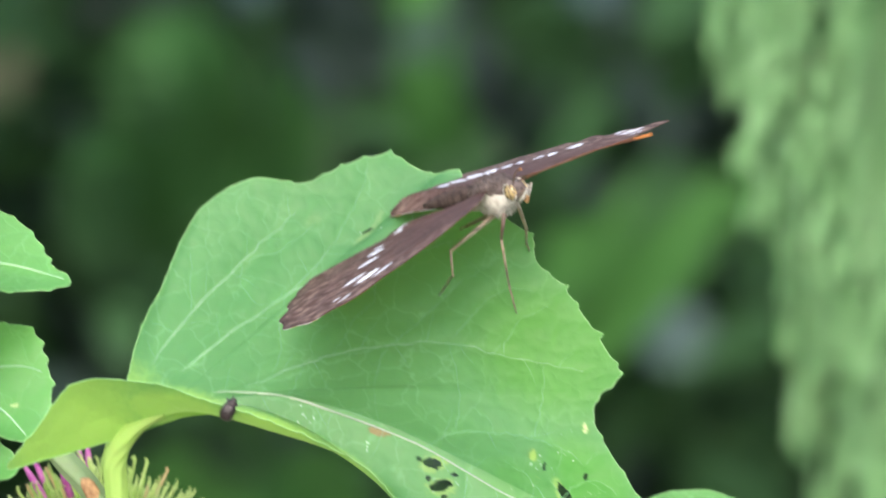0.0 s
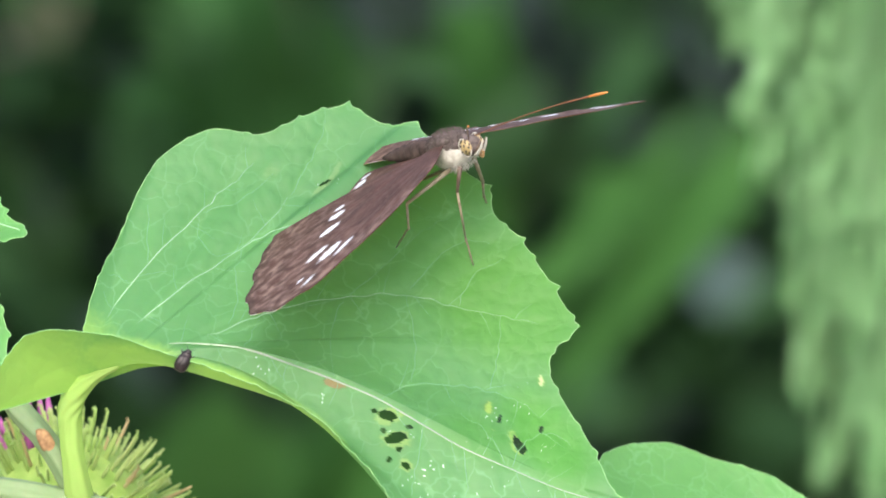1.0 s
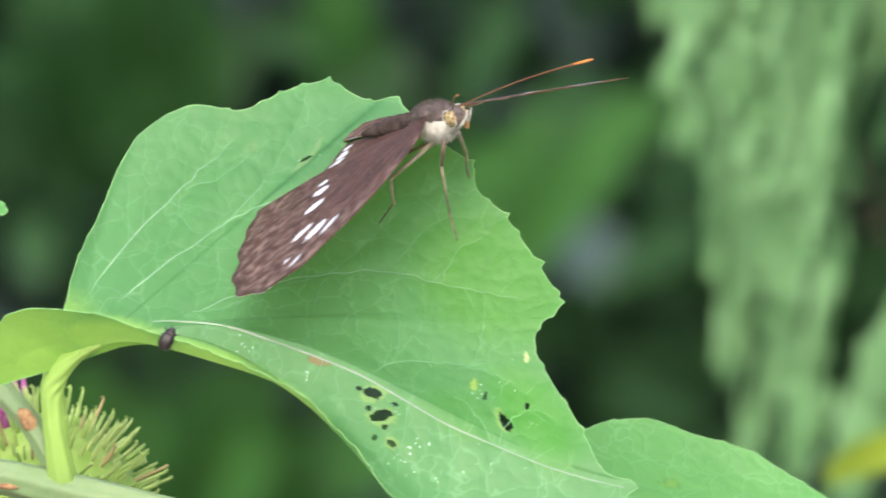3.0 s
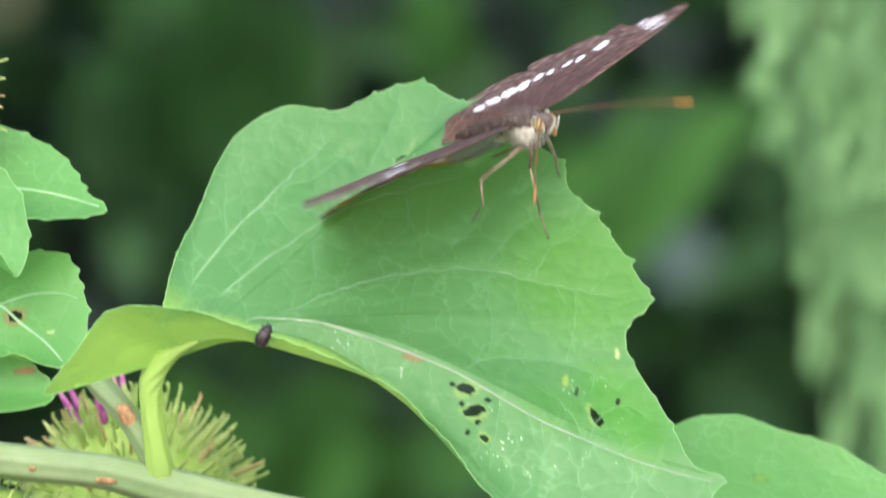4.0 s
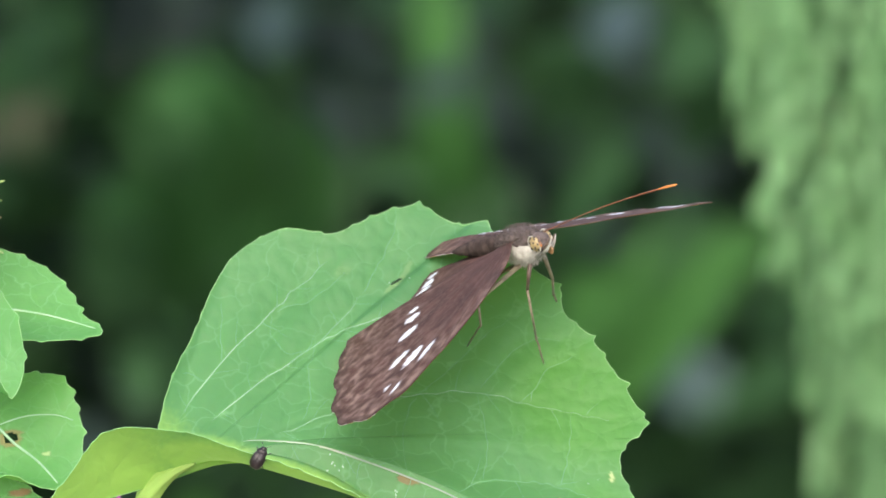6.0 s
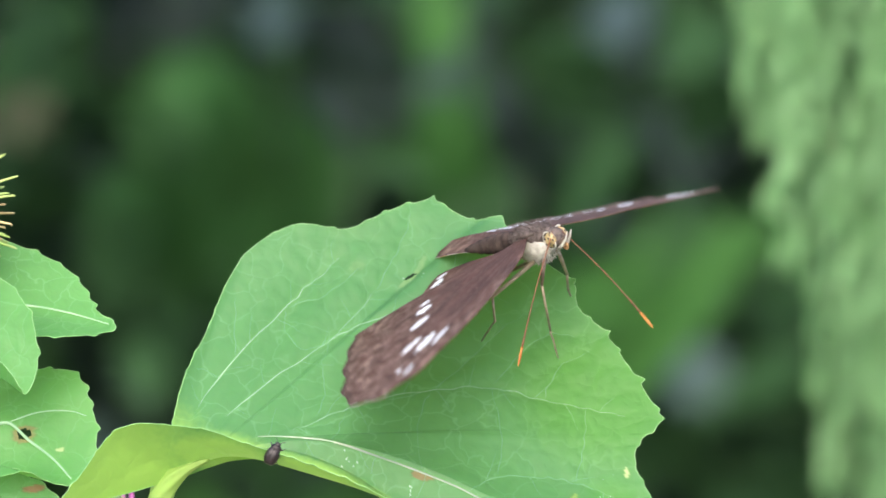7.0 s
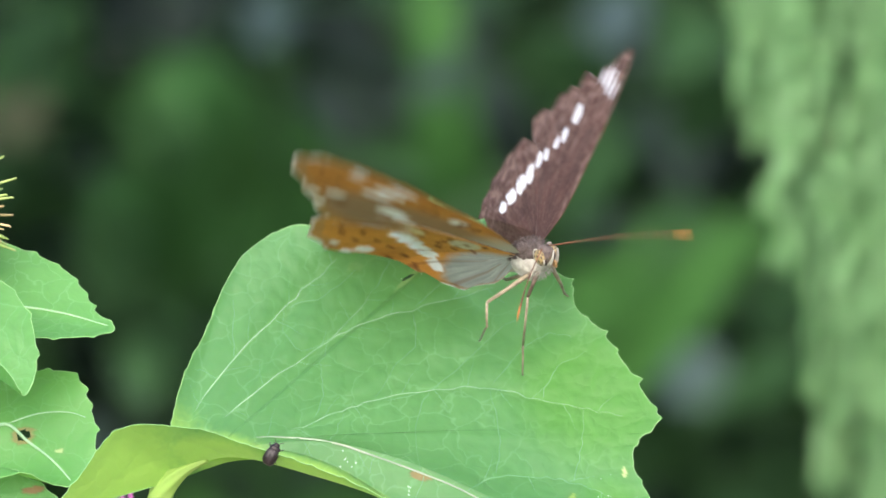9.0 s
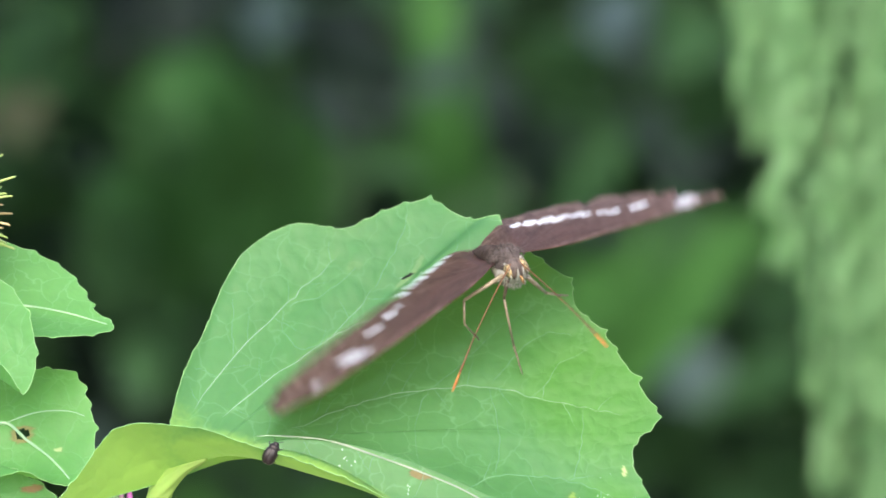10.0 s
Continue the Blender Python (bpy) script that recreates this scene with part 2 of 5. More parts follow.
def blade_grid(hub, even, out, rows=70, dish=0.0, swell=0.25, seed=0):
    """Fan of curved rays from the hub to the margin (mm)."""
    hub = np.array(hub, float)
    edge = even[:, :3]
    tangent = np.gradient(edge, axis=0)
    tangent /= np.linalg.norm(tangent, axis=1)[:, None] + 1e-9
    ray = edge - hub
    reach = np.linalg.norm(ray, axis=1)
    outward = ray / reach[:, None]
    outward -= (outward * tangent).sum(1)[:, None] * tangent
    outward /= np.linalg.norm(outward, axis=1)[:, None] + 1e-9
    grid = []
    for i in range(rows):
        t = (i / (rows - 1)) ** 0.85
        p = hub + t * ray
        p[:, 1] += even[:, 3] * t * (1 - t) ** 2 + even[:, 4] * t * (1 - t)
        p[:, 2] -= dish * 4 * t * (1 - t) * np.clip(reach / 40, 0, 1)
        p += outward * (out * t ** 40)[:, None]
        if swell:
            p[:, 2] += [swell * t * noise.noise(Vector((q[0] * 0.13, q[1] * 0.13, seed))) for q in p]
        grid.append(p)
    return np.array(grid)


def wear_light_paint(me, grid, spots):
    """Small stains and pale bites with shapes of their own, and broad patches of painted light, as a colour attribute.
    """
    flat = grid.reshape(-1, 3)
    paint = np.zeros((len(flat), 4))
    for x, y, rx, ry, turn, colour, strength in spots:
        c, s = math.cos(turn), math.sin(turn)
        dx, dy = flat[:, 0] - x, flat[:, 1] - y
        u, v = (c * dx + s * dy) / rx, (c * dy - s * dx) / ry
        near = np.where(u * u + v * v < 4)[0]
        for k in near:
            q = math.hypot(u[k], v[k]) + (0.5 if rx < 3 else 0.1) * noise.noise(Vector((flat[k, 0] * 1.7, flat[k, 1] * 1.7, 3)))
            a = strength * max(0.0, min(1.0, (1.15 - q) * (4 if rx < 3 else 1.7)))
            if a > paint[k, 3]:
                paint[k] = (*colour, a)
    layer = me.color_attributes.new("wear_light", "FLOAT_COLOR", "POINT")
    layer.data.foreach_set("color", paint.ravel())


def bite(grid, holes):
    """Which cells of the grid stay: insects have eaten the rest."""
    mid = 0.25 * (grid[:-1, :-1] + grid[1:, :-1] + grid[:-1, 1:] + grid[1:, 1:])
    keep = np.ones(mid.shape[:2], bool)
    for x, y, rx, ry, turn in holes:
        c, s = math.cos(turn), math.sin(turn)
        dx, dy = mid[..., 0] - x, mid[..., 1] - y
        u, v = (c * dx + s * dy) / rx, (c * dy - s * dx) / ry
        q = np.hypot(u, v)
        for i, j in zip(*np.where(q < 1.7)):
            a = math.atan2(v[i, j], u[i, j])
            if q[i, j] < 1 + 0.35 * noise.noise(Vector((math.cos(a) * 1.6 + x, math.sin(a) * 1.6 + y, 2))):
                keep[i, j] = False
    return keep


def to_place(grid):
    flat = np.asarray(grid, float).reshape(-1, 3) / 1000
    m = np.array(LEAF)
    return (flat @ m[:3, :3].T + m[:3, 3]).reshape(np.shape(grid))


def blade_relief(low, high, veins, cell, seed, step=0.15):
    """A height field over a blade (mm): grooves along the veins, and the skin puffed up between the finest ones."""
    xs, ys = np.arange(low[0], high[0], step), np.arange(low[1], high[1], step)
    field = np.zeros((len(xs), len(ys)))
    for path, deep, wide in veins:
        pts = spline(path, max(8, int(3 * sum(math.dist(a, b) for a, b in zip(path, path[1:])))))
        reach = 3 * wide
        i0, i1 = np.searchsorted(xs, (pts[:, 0].min() - reach, pts[:, 0].max() + reach))
        j0, j1 = np.searchsorted(ys, (pts[:, 1].min() - reach, pts[:, 1].max() + reach))
        if i1 <= i0 or j1 <= j0:
            continue
        gx, gy = xs[i0:i1, None], ys[None, j0:j1]
        d2 = np.full((i1 - i0, j1 - j0), 1e9)
        for x, y in pts:
            d2 = np.minimum(d2, (gx - x) ** 2 + (gy - y) ** 2)
        field[i0:i1, j0:j1] = np.minimum(field[i0:i1, j0:j1], -deep * np.exp(-np.sqrt(d2) / wide))
    rng = np.random.RandomState(seed)
    nx, ny = int((high[0] - low[0]) / cell) + 3, int((high[1] - low[1]) / cell) + 3
    jit = rng.uniform(0.1, 0.9, (nx + 2, ny + 2, 2))
    ci, cj = ((xs - low[0]) / cell).astype(int)[:, None] + 1, ((ys - low[1]) / cell).astype(int)[None, :] + 1
    u, v = (xs[:, None] - low[0]) / cell + 1, (ys[None, :] - low[1]) / cell + 1
    near, second = np.full(field.shape, 9.0), np.full(field.shape, 9.0)
    for a in (-1, 0, 1):
        for b in (-1, 0, 1):
            q = jit[ci + a, cj + b]
            d = np.hypot(u - (ci + a) - q[..., 0], v - (cj + b) - q[..., 1])
            second = np.where(d < near, near, np.minimum(second, d))
            near = np.minimum(near, d)
    field += 0.17 * np.clip(second - near, 0, 0.5) * cell / 3
    for axis in (0, 1):
        field = 0.25 * (np.roll(field, 1, axis) + np.roll(field, -1, axis)) + 0.5 * field

    def height(x, y):
        u, v = np.clip((x - low[0]) / step, 0, len(xs) - 1.001), np.clip((y - low[1]) / step, 0, len(ys) - 1.001)
        i, j = u.astype(int), v.astype(int)
        u, v = u - i, v - j
        return (field[i, j] * (1 - u) + field[i + 1, j] * u) * (1 - v) + (field[i, j + 1] * (1 - u) + field[i + 1, j + 1] * u) * v

    return height


def build_blade(name, parent, hub, stations, mat, label, seed, holes=(), spots=(), teeth=4.2, tooth=0.8, dish=0.0, rows=70, swell=0.25,
                rim=0.058, step=0.25, amount=None, relief=None, corners=(), even_out=False):
    even, out, total = margin_curve(stations, step, teeth, tooth, seed, amount, corners)
    grid = blade_grid(hub, even, out, rows, dish, swell, seed)
    if even_out:
        # no crease runs inwards from the notches of the margin
        k = np.arange(-80, 81)
        bell = np.exp(-0.5 * (k / 28) ** 2)
        bell /= bell.sum()
        tip = int(np.argmax(even[:, 0]))
        part_of = np.clip((tip - 60 - np.arange(len(even))) / 100, 0, 1)
        for i in range(rows):
            t = (i / (rows - 1)) ** 0.85
            soft = np.convolve(np.pad(grid[i, :, 2], 80, mode="edge"), bell, "valid")
            grid[i, :, 2] += (soft - grid[i, :, 2]) * part_of * (1 - t ** 6)
    if relief is None:
        flat = even[:, :2]
        relief = blade_relief(flat.min(0) - 3, flat.max(0) + 3, [], 3.2, seed)
    grid[..., 2] += relief(grid[..., 0], grid[..., 1]) * np.clip(np.linspace(0, 6, rows), 0, 1)[:, None]
    me = grid_mesh(name, to_place(grid), mat, bite(grid, holes) if holes else None)
    wear_light_paint(me, grid, spots)
    ob = part(name, me, mat, parent, label)
    bm = bmesh.new()
    tube(bm, to_place(grid[-1])[::2], [rim / 1000] * len(grid[-1][::2]), 5)
    part("leaf_rim", bm, RIM, ob, "pale thickened leaf edge")
    return ob, grid


def drop_on(tree, x, y, top=70):
    """Where a line along the view meets a blade; leaf-space mm."""
    hit = tree.ray_cast(W(x, y, top), LEAF.to_3x3() @ Vector((0, 0, -1)))
    return hit[0], hit[1]


def build_vein(parent, tree, path, wide, thin, count=60, lift=0.00002, mat=None, start=0.1):
    pts = []
    for x, y in spline(path, count):
        q, nrm = drop_on(tree, x, y)
        if q is not None:
            face = nrm if nrm.dot(LEAF.to_3x3() @ Vector((0, 0, 1))) > 0 else -nrm
            pts.append(q + face * lift)
    runs, now = [], []
    for q in pts:
        if now and (q - now[-1]).length > 0.004:
            runs.append(now)
            now = []
        now.append(q)
    runs.append(now)
    run = max(runs, key=len)
    if len(run) < 4:
        return None
    bm = bmesh.new()
    tube(bm, run, [(wide + (thin - wide) * k / (len(run) - 1)) * min(1.0, start + 6 * k / len(run)) / 1000 for k in range(len(run))], 6)
    return part("vein", bm, mat or VEIN, parent, "pale raised leaf vein")


# ---------------------------------------------------------------- the burdock plant
BASE = W(-75, -60, -40)
burdock = thing("burdock_plant", (BASE.x, BASE.y, 0.0), "green burdock plant with bitten toothed leaves and burrs", "plant")

HUB = (-37.0, -15.9, 0.0)
FAR_SIDE = [(-38.7, -13.6, -3), (-38.2, -11.8, -4), (-37.9, -8.2, -8), (-36.3, -2.0, -13), (-33.3, 4.2, -18), (-30.7, 10.5, -22),
            (-27.3, 15.2, -25), (-21.2, 18.3, -27), (-15.1, 17.6, -27), (-10.7, 19.2, -28), (-7.0, 20.8, -29), (-2.7, 21.2, -30),
            (2.4, 18.7, -29), (5.8, 18.9, -28), (10.8, 14.1, -25), (15.5, 10.4, -22), (16.7, 6.7, -20), (20.1, 3.4, -18),
            (24.5, -3.0, -14), (27.0, -7.4, -11), (26.7, -9.2, -9.9), (24.5, -11.2, -8.9), (23.9, -14.2, -7.1), (26.0, -18.4, -4.6), (28.6, -22.5, -2),
            (30.8, -26.6, 1), (32.4, -29.9, 3)]
NEAR_SIDE = [(36.0, -32.4, 4, 65, 0), (33.0, -35.9, 5, 52, 8), (25.6, -38.8, 6, 38, 18), (16.0, -39.2, 7, 25, 26), (9.7, -37.0, 8, 12, 34),
             (4.5, -32.9, 8, 8, 36), (0.4, -27.3, 8.5, 9, 29), (-3.3, -23.5, 9, 13, 21), (-6.6, -20.1, 9.5, 19, 10), (-13.6, -16.4, 10, 22, 0),
             (-21.0, -13.4, 9.5, 14), (-28.4, -11.0, 9, 7), (-32.9, -9.4, 8.5, 2), (-38.1, -8.7, 9, 0), (-42.7, -8.5, 9.5, 0),
             (-45.9, -9.9, 10, 0), (-47.9, -12.4, 11, 0), (-50.1, -15.5, 12, 0), (-53.5, -20.2, 14, 0), (-48.4, -19.0, 9, 0),
             (-44.0, -17.8, 5, 0), (-40.4, -16.8, 2, 0)]


def far_arch(k):
    """How far the rays of the far half are lifted: fully along the midrib, not at all along the back margin."""
    f = max(0.0, (k - 13) / 14)
    return 65 * f * f * (3 - 2 * f) ** 0.5


STATIONS = [(*q, far_arch(k)) for k, q in enumerate(FAR_SIDE)] + NEAR_SIDE
BROWN, PALE, YELLOW = (0.24, 0.13, 0.055), (0.50, 0.58, 0.25), (0.28, 0.42, 0.08)
HOLES = [(2.5, -19.8, 1.2, 0.7, -0.3), (0.7, -19.2, 0.45, 0.3, -0.6), (3.6, -22.7, 1.5, 0.7, 0.15), (5.3, -21.3, 0.5, 0.3, -0.3),
         (4.0, -24.2, 0.4, 0.35, 0.5), (4.9, -26.4, 0.7, 0.4, -0.6), (1.9, -21.8, 0.35, 0.3, 0), (2.7, -25.6, 0.4, 0.35, 0.4),
         (19.9, -23.8, 1.4, 0.6, -1.0), (22.8, -21.6, 0.3, 0.45, 0), (17.3, -20.3, 0.25, 0.6, -0.2), (-6.0, 11.2, 0.9, 0.2, 0.5)]
# Yellow of daylight shining through the folded lobe, put into its colour.
LOBE_GLOW = (0.33, 0.54, 0.09)
# Broad deep green ovals paint the right half's missing sky sheen into the blade.
SPOTS = [(19, -5, 12, 10, -0.5, (0.065, 0.22, 0.022), 0.6), (-46, -14, 13, 10, 0, LOBE_GLOW, 0.7), (-32, -12.6, 9, 3.0, -0.15, LOBE_GLOW, 0.7), (-19, -15.6, 9, 2.2, -0.35, LOBE_GLOW, 0.7), (-9, -20.3, 7, 1.7, -0.6, LOBE_GLOW, 0.6),
         (-4.7, -15.6, 1.5, 0.5, -0.2, BROWN, 0.7), (2.5, -19.9, 1.7, 1.1, 0, YELLOW, 0.35), (3.6, -23.0, 1.9, 1.1, 0, YELLOW, 0.35), (4.9, -26.4, 1.0, 0.7, -0.6, YELLOW, 0.4),
         # First two: the same painted lack of sheen; the rest are stains.
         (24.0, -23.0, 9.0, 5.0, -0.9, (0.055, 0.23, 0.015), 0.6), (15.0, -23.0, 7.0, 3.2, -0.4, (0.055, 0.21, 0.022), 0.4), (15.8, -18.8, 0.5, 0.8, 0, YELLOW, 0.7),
         (22.8, -15.4, 0.3, 0.8, 0, PALE, 0.7), (16.0, -22.0, 0.8, 0.5, 0.2, YELLOW, 0.4), (19.7, -23.6, 1.8, 0.9, -1.0, YELLOW, 0.45),
         (22.8, -21.6, 0.6, 0.7, 0, YELLOW, 0.4), (-6.2, 10.8, 1.9, 0.35, 0.7, PALE, 0.15), (-4.6, 12.8, 0.4, 1.3, -0.5, PALE, 0.12),
         (-13.2, 12.6, 1.3, 0.6, 0.1, PALE, 0.06)]
MIDRIB = [(-26.6, -10.3), (-23.3, -10.3), (-16.6, -11.0), (-10.7, -12.9), (-4.7, -15.1), (1.2, -17.6), (7.1, -21.0), (12.3, -24.0), (18.2, -26.6),
          (24.9, -29.4), (30.8, -31.2), (35.4, -32.3)]
SIDE_VEINS = [
    [(-23.4, -10.1), (-18.8, -8.2), (-15.1, -6.8), (-10.7, -5.5), (-3.3, -4.1), (4.9, -3.9), (11.6, -5.5), (17.5, -6.6), (22.7, -7.7)],
    [(-31.9, -8.4), (-23.4, -1.9), (-16.0, 3.2), (-11.0, 9.3)],
    [(-17.0, 2.5), (-12.0, 5.0), (-5.7, 6.7), (5.4, 9.7)],
    [(-35.9, -7.9), (-29.6, 0.1), (-22.8, 7.1), (-18.6, 11.0), (-15.6, 13.8)],
    [(1.2, -17.6), (5.6, -15.9), (11.6, -15.9), (16.0, -16.6), (20.4, -18.4), (23.4, -20.7)],
    [(18.9, -27.0), (20.4, -23.7), (24.1, -22.1), (27.1, -24.4)]]
FINE_VEINS = [
    [(4.9, -3.9), (9.0, 0.8), (13.0, 3.4), (16.0, 3.0)], [(-10.7, -5.5), (-3.3, -4.1), (3.4, 1.6), (6.4, 4.1), (10.8, 6.7)],
    [(-29.6, 0.1), (-29.7, 8.2)], [(7.1, -21.0), (6.4, -25.9), (5.6, -30.3)], [(-22.8, 7.1), (-17.0, 9.0), (-13.0, 12.4)],
    [(11.6, -5.5), (14.0, -1.0), (18.0, 1.0)], [(-18.8, -8.2), (-17.5, -4.0), (-18.0, -1.0), (-16.8, 2.8)], [(-3.3, -4.1), (-5.0, -8.5), (-4.6, -14.6)],
    [(-16.6, -11.0), (-14.6, -7.2)], [(12.3, -24.0), (13.0, -29.0), (12.0, -34.0)], [(24.9, -29.4), (24.0, -33.0), (22.0, -37.0)],
    [(-16.0, 3.2), (-20.0, 1.2), (-23.0, 3.8), (-22.8, 7.1)], [(-5.7, 6.7), (-5.0, 2.5), (-8.0, -1.0), (-10.7, -5.5)], [(16.0, -16.6), (17.0, -12.0), (17.5, -6.6)],
    [(-10.7, -12.9), (-11.5, -15.3)], [(5.6, -15.9), (6.2, -10.5), (4.9, -3.9)], [(-35.0, -1.0), (-31.5, -2.5)], [(-11.0, 9.3), (-8.0, 14.0), (-6.0, 19.6)],
    [(-5.7, 6.7), (-1.0, 11.0), (1.0, 17.0)], [(18.2, -26.6), (15.5, -22.0), (12.0, -19.5)]]


def side_branches(path, step, seed):
    """Thin crooked veinlets that leave a vein on both sides in turn."""
    rng = random.Random(seed)
    way = spline(path, 60)
    run = np.r_[0, np.cumsum(np.linalg.norm(np.diff(way, axis=0), axis=1))]
    d, hand = rng.uniform(1, step), rng.choice((-1, 1))
    found = []
    while d < run[-1] - 1:
        i = min(int(np.searchsorted(run, d)), 58)
        q, (tx, ty) = way[i], way[i + 1] - way[i]
        a = math.atan2(ty, tx) + hand * radians(rng.uniform(45, 78))
        pts, long = [tuple(q)], rng.uniform(3.0, 6.5)
        for k in range(7):
            a += rng.uniform(-0.24, 0.24) - hand * 0.05
            q = q + np.array((math.cos(a), math.sin(a))) * long / 7
            pts.append(tuple(q))
        found.append(pts)
        d += step * rng.uniform(0.6, 1.4)
        hand = -hand
    return found


def crooked(path):
    rng = random.Random(len(path) * 7 + int(path[0][0] * 10))
    bent = [(x + rng.uniform(-0.2, 0.2), y + rng.uniform(-0.2, 0.2)) for x, y in spline(path, 4 * len(path))]
    return [path[0]] + bent[1:-1] + [path[-1]]


FINE_VEINS = [crooked(path) for path in FINE_VEINS]
BRANCHES = [q for k, path in enumerate(SIDE_VEINS + [MIDRIB]) for q in side_branches(path, 4.4, 60 + k)]
RELIEF = blade_relief((-58, -44), (42, 26), [(MIDRIB, 0.08, 1.2)] + [(q, 0.28, 1.3) for q in SIDE_VEINS] + [(q, 0.2, 1.0) for q in FINE_VEINS]
                      + [(q, 0.12, 0.8) for q in BRANCHES], 3.6, 3)
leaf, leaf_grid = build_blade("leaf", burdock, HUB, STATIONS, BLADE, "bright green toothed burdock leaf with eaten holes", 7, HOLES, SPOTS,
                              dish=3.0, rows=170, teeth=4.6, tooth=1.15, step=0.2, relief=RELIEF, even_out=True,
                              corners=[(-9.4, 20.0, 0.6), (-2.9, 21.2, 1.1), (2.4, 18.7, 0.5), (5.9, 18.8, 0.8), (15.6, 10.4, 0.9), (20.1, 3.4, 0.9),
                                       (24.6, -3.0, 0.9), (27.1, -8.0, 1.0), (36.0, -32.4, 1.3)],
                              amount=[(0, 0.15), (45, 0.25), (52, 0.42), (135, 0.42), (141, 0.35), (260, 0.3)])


def tree_of(ob):
    me = ob.data
    return BVHTree.FromPolygons([v.co.copy() for v in me.vertices], [tuple(p.vertices) for p in me.polygons])


leaf_tree = tree_of(leaf)
build_vein(leaf, leaf_tree, MIDRIB, 0.20, 0.045, 140, 0.0, RIB, 0.12)
for path in SIDE_VEINS:
    main = path[0][0] < 0
    build_vein(leaf, leaf_tree, crooked(path), 0.095 if main else 0.08, 0.035 if main else 0.03, 110, -0.00003, VEIN if main else VEINLET)


for path in BRANCHES:
    build_vein(leaf, leaf_tree, path, 0.05, 0.02, 36, -0.000025, VEINLET, 0.8)
for path in FINE_VEINS:
    build_vein(leaf, leaf_tree, path, 0.06, 0.03, 70, -0.00002, VEINLET)


def speckle(parent, tree, spots, seed):
    """Thin pale scars where insects have scraped the blade."""
    rng = random.Random(seed)
    bm = bmesh.new()
    for x, y, spread, count, size in spots:
        for k in range(count):
            q, nrm = drop_on(tree, x + rng.gauss(0, spread), y + rng.gauss(0, spread * 0.6))
            if q is None:
                continue
            face = nrm if nrm.dot(LEAF.to_3x3() @ Vector((0, 0, 1))) > 0 else -nrm
            a = face.orthogonal().normalized()
            b = face.cross(a)
            turn, long = rng.uniform(0, 6.3), rng.uniform(0.6, 2.2)
            verts = []
            for j in range(9):
                w = j * 2 * math.pi / 9
                rad = size * rng.uniform(0.5, 1.1) / 1000
                u, v = long * rad * math.cos(w), rad * math.sin(w)
                verts.append(bm.verts.new(q + face * 0.00003 + a * (u * math.cos(turn) - v * math.sin(turn)) + b * (u * math.sin(turn) + v * math.cos(turn))))
            bm.faces.new(verts)
    tagged(part("scraped_scar", bm, SCRAPE, parent, "small pale scraped scars"), kind="stuff")


speckle(leaf, leaf_tree, [(8.2, -26.4, 0.8, 6, 0.16), (6.0, -28.4, 1.0, 6, 0.13), (-14.3, -13.5, 1.0, 7, 0.14), (22.0, -17.8, 2.2, 6, 0.09), (16.5, -20.2, 1.2, 7, 0.12),
                          (10.6, -31.0, 1.6, 5, 0.12), (4.4, -22.5, 1.6, 10, 0.10), (19.5, -29.0, 2.6, 5, 0.10), (-5.6, -17.3, 0.7, 4, 0.14), (-5.6, 11.2, 0.9, 4, 0.09),
                          (11.0, -24.0, 4.0, 4, 0.07), (24.0, -24.0, 1.5, 6, 0.08)], 5)


def leaf_stalk(path, radii, label="pale green leaf stalk", name="leaf_stalk", mat=None, sides=42, groove=True):
    """A ridged stalk along a path in leaf space (mm)."""
    pts = spline(path, 40)
    r = spline([(q,) for q in radii], 40)[:, 0]
    bm = bmesh.new()
    rings = tube(bm, [W(*q) for q in pts], [q / 1000 for q in r], sides)
    if groove:
        for ring, q, rr in zip(rings, pts, r):
            c = W(*q)
            for k, v in enumerate(ring):
                v.co = c + (v.co - c) * (1 + 0.05 * math.cos(k * 2 * math.pi * 7 / sides))
    return part(name, bm, mat or STALK, burdock, label)


# the stalk that carries the butterfly's leaf, and the stems behind it
leaf_stalk([(-37.6, -34.0, -6.5), (-38.4, -30.8, -3.4), (-39.1, -26, -1.5), (-39.5, -22, -0.8), (-39.6, -19, -0.2), (-38.6, -16.5, 0.3), (-36.0, -14.4, 0.9), (-33.0, -13.2, 1.6)],
           [1.9, 1.9, 1.55, 1.5, 1.6, 1.55, 0.9, 0.3])
leaf_stalk([(-75, -27.0, -6), (-58, -29.3, -5), (-46, -30.7, -4.5), (-36, -33.2, -4), (-22, -35.8, -4), (-5, -38.5, -6), (20, -44, -10), (60, -62, -18)],
           [2.3, 2.4, 2.3, 2.7, 1.9, 1.6, 1.5, 1.6], "pale ribbed side branch with brown scars", "side_branch", STALK_PALE)
leaf_stalk([(-37.0, -33, -4.5), (-39.3, -29.0, -4.6), (-42.6, -23.6, -5.2), (-46, -19.6, -6.5), (-50, -15, -10)], [1.9, 1.7, 1.55, 1.6, 1.3],
           "short pale bud stalk with a brown scar", "bud_stalk", STALK_PALE)
leaf_stalk([(-75, -27, -6), (-80, -34, -12), (-82, -80, -30), (-78, -300, -70), (-75, -700, -150), (-75, -1094, -222)], [1.7, 2.4, 3.5, 5, 6.5, 8],
           "thick ribbed green main stem", "main_stem", STALK)
leaf_stalk([(60, -62, -18), (67, -53, -45), (71.4, -44.9, -70)], [1.5, 1.3, 1.1])


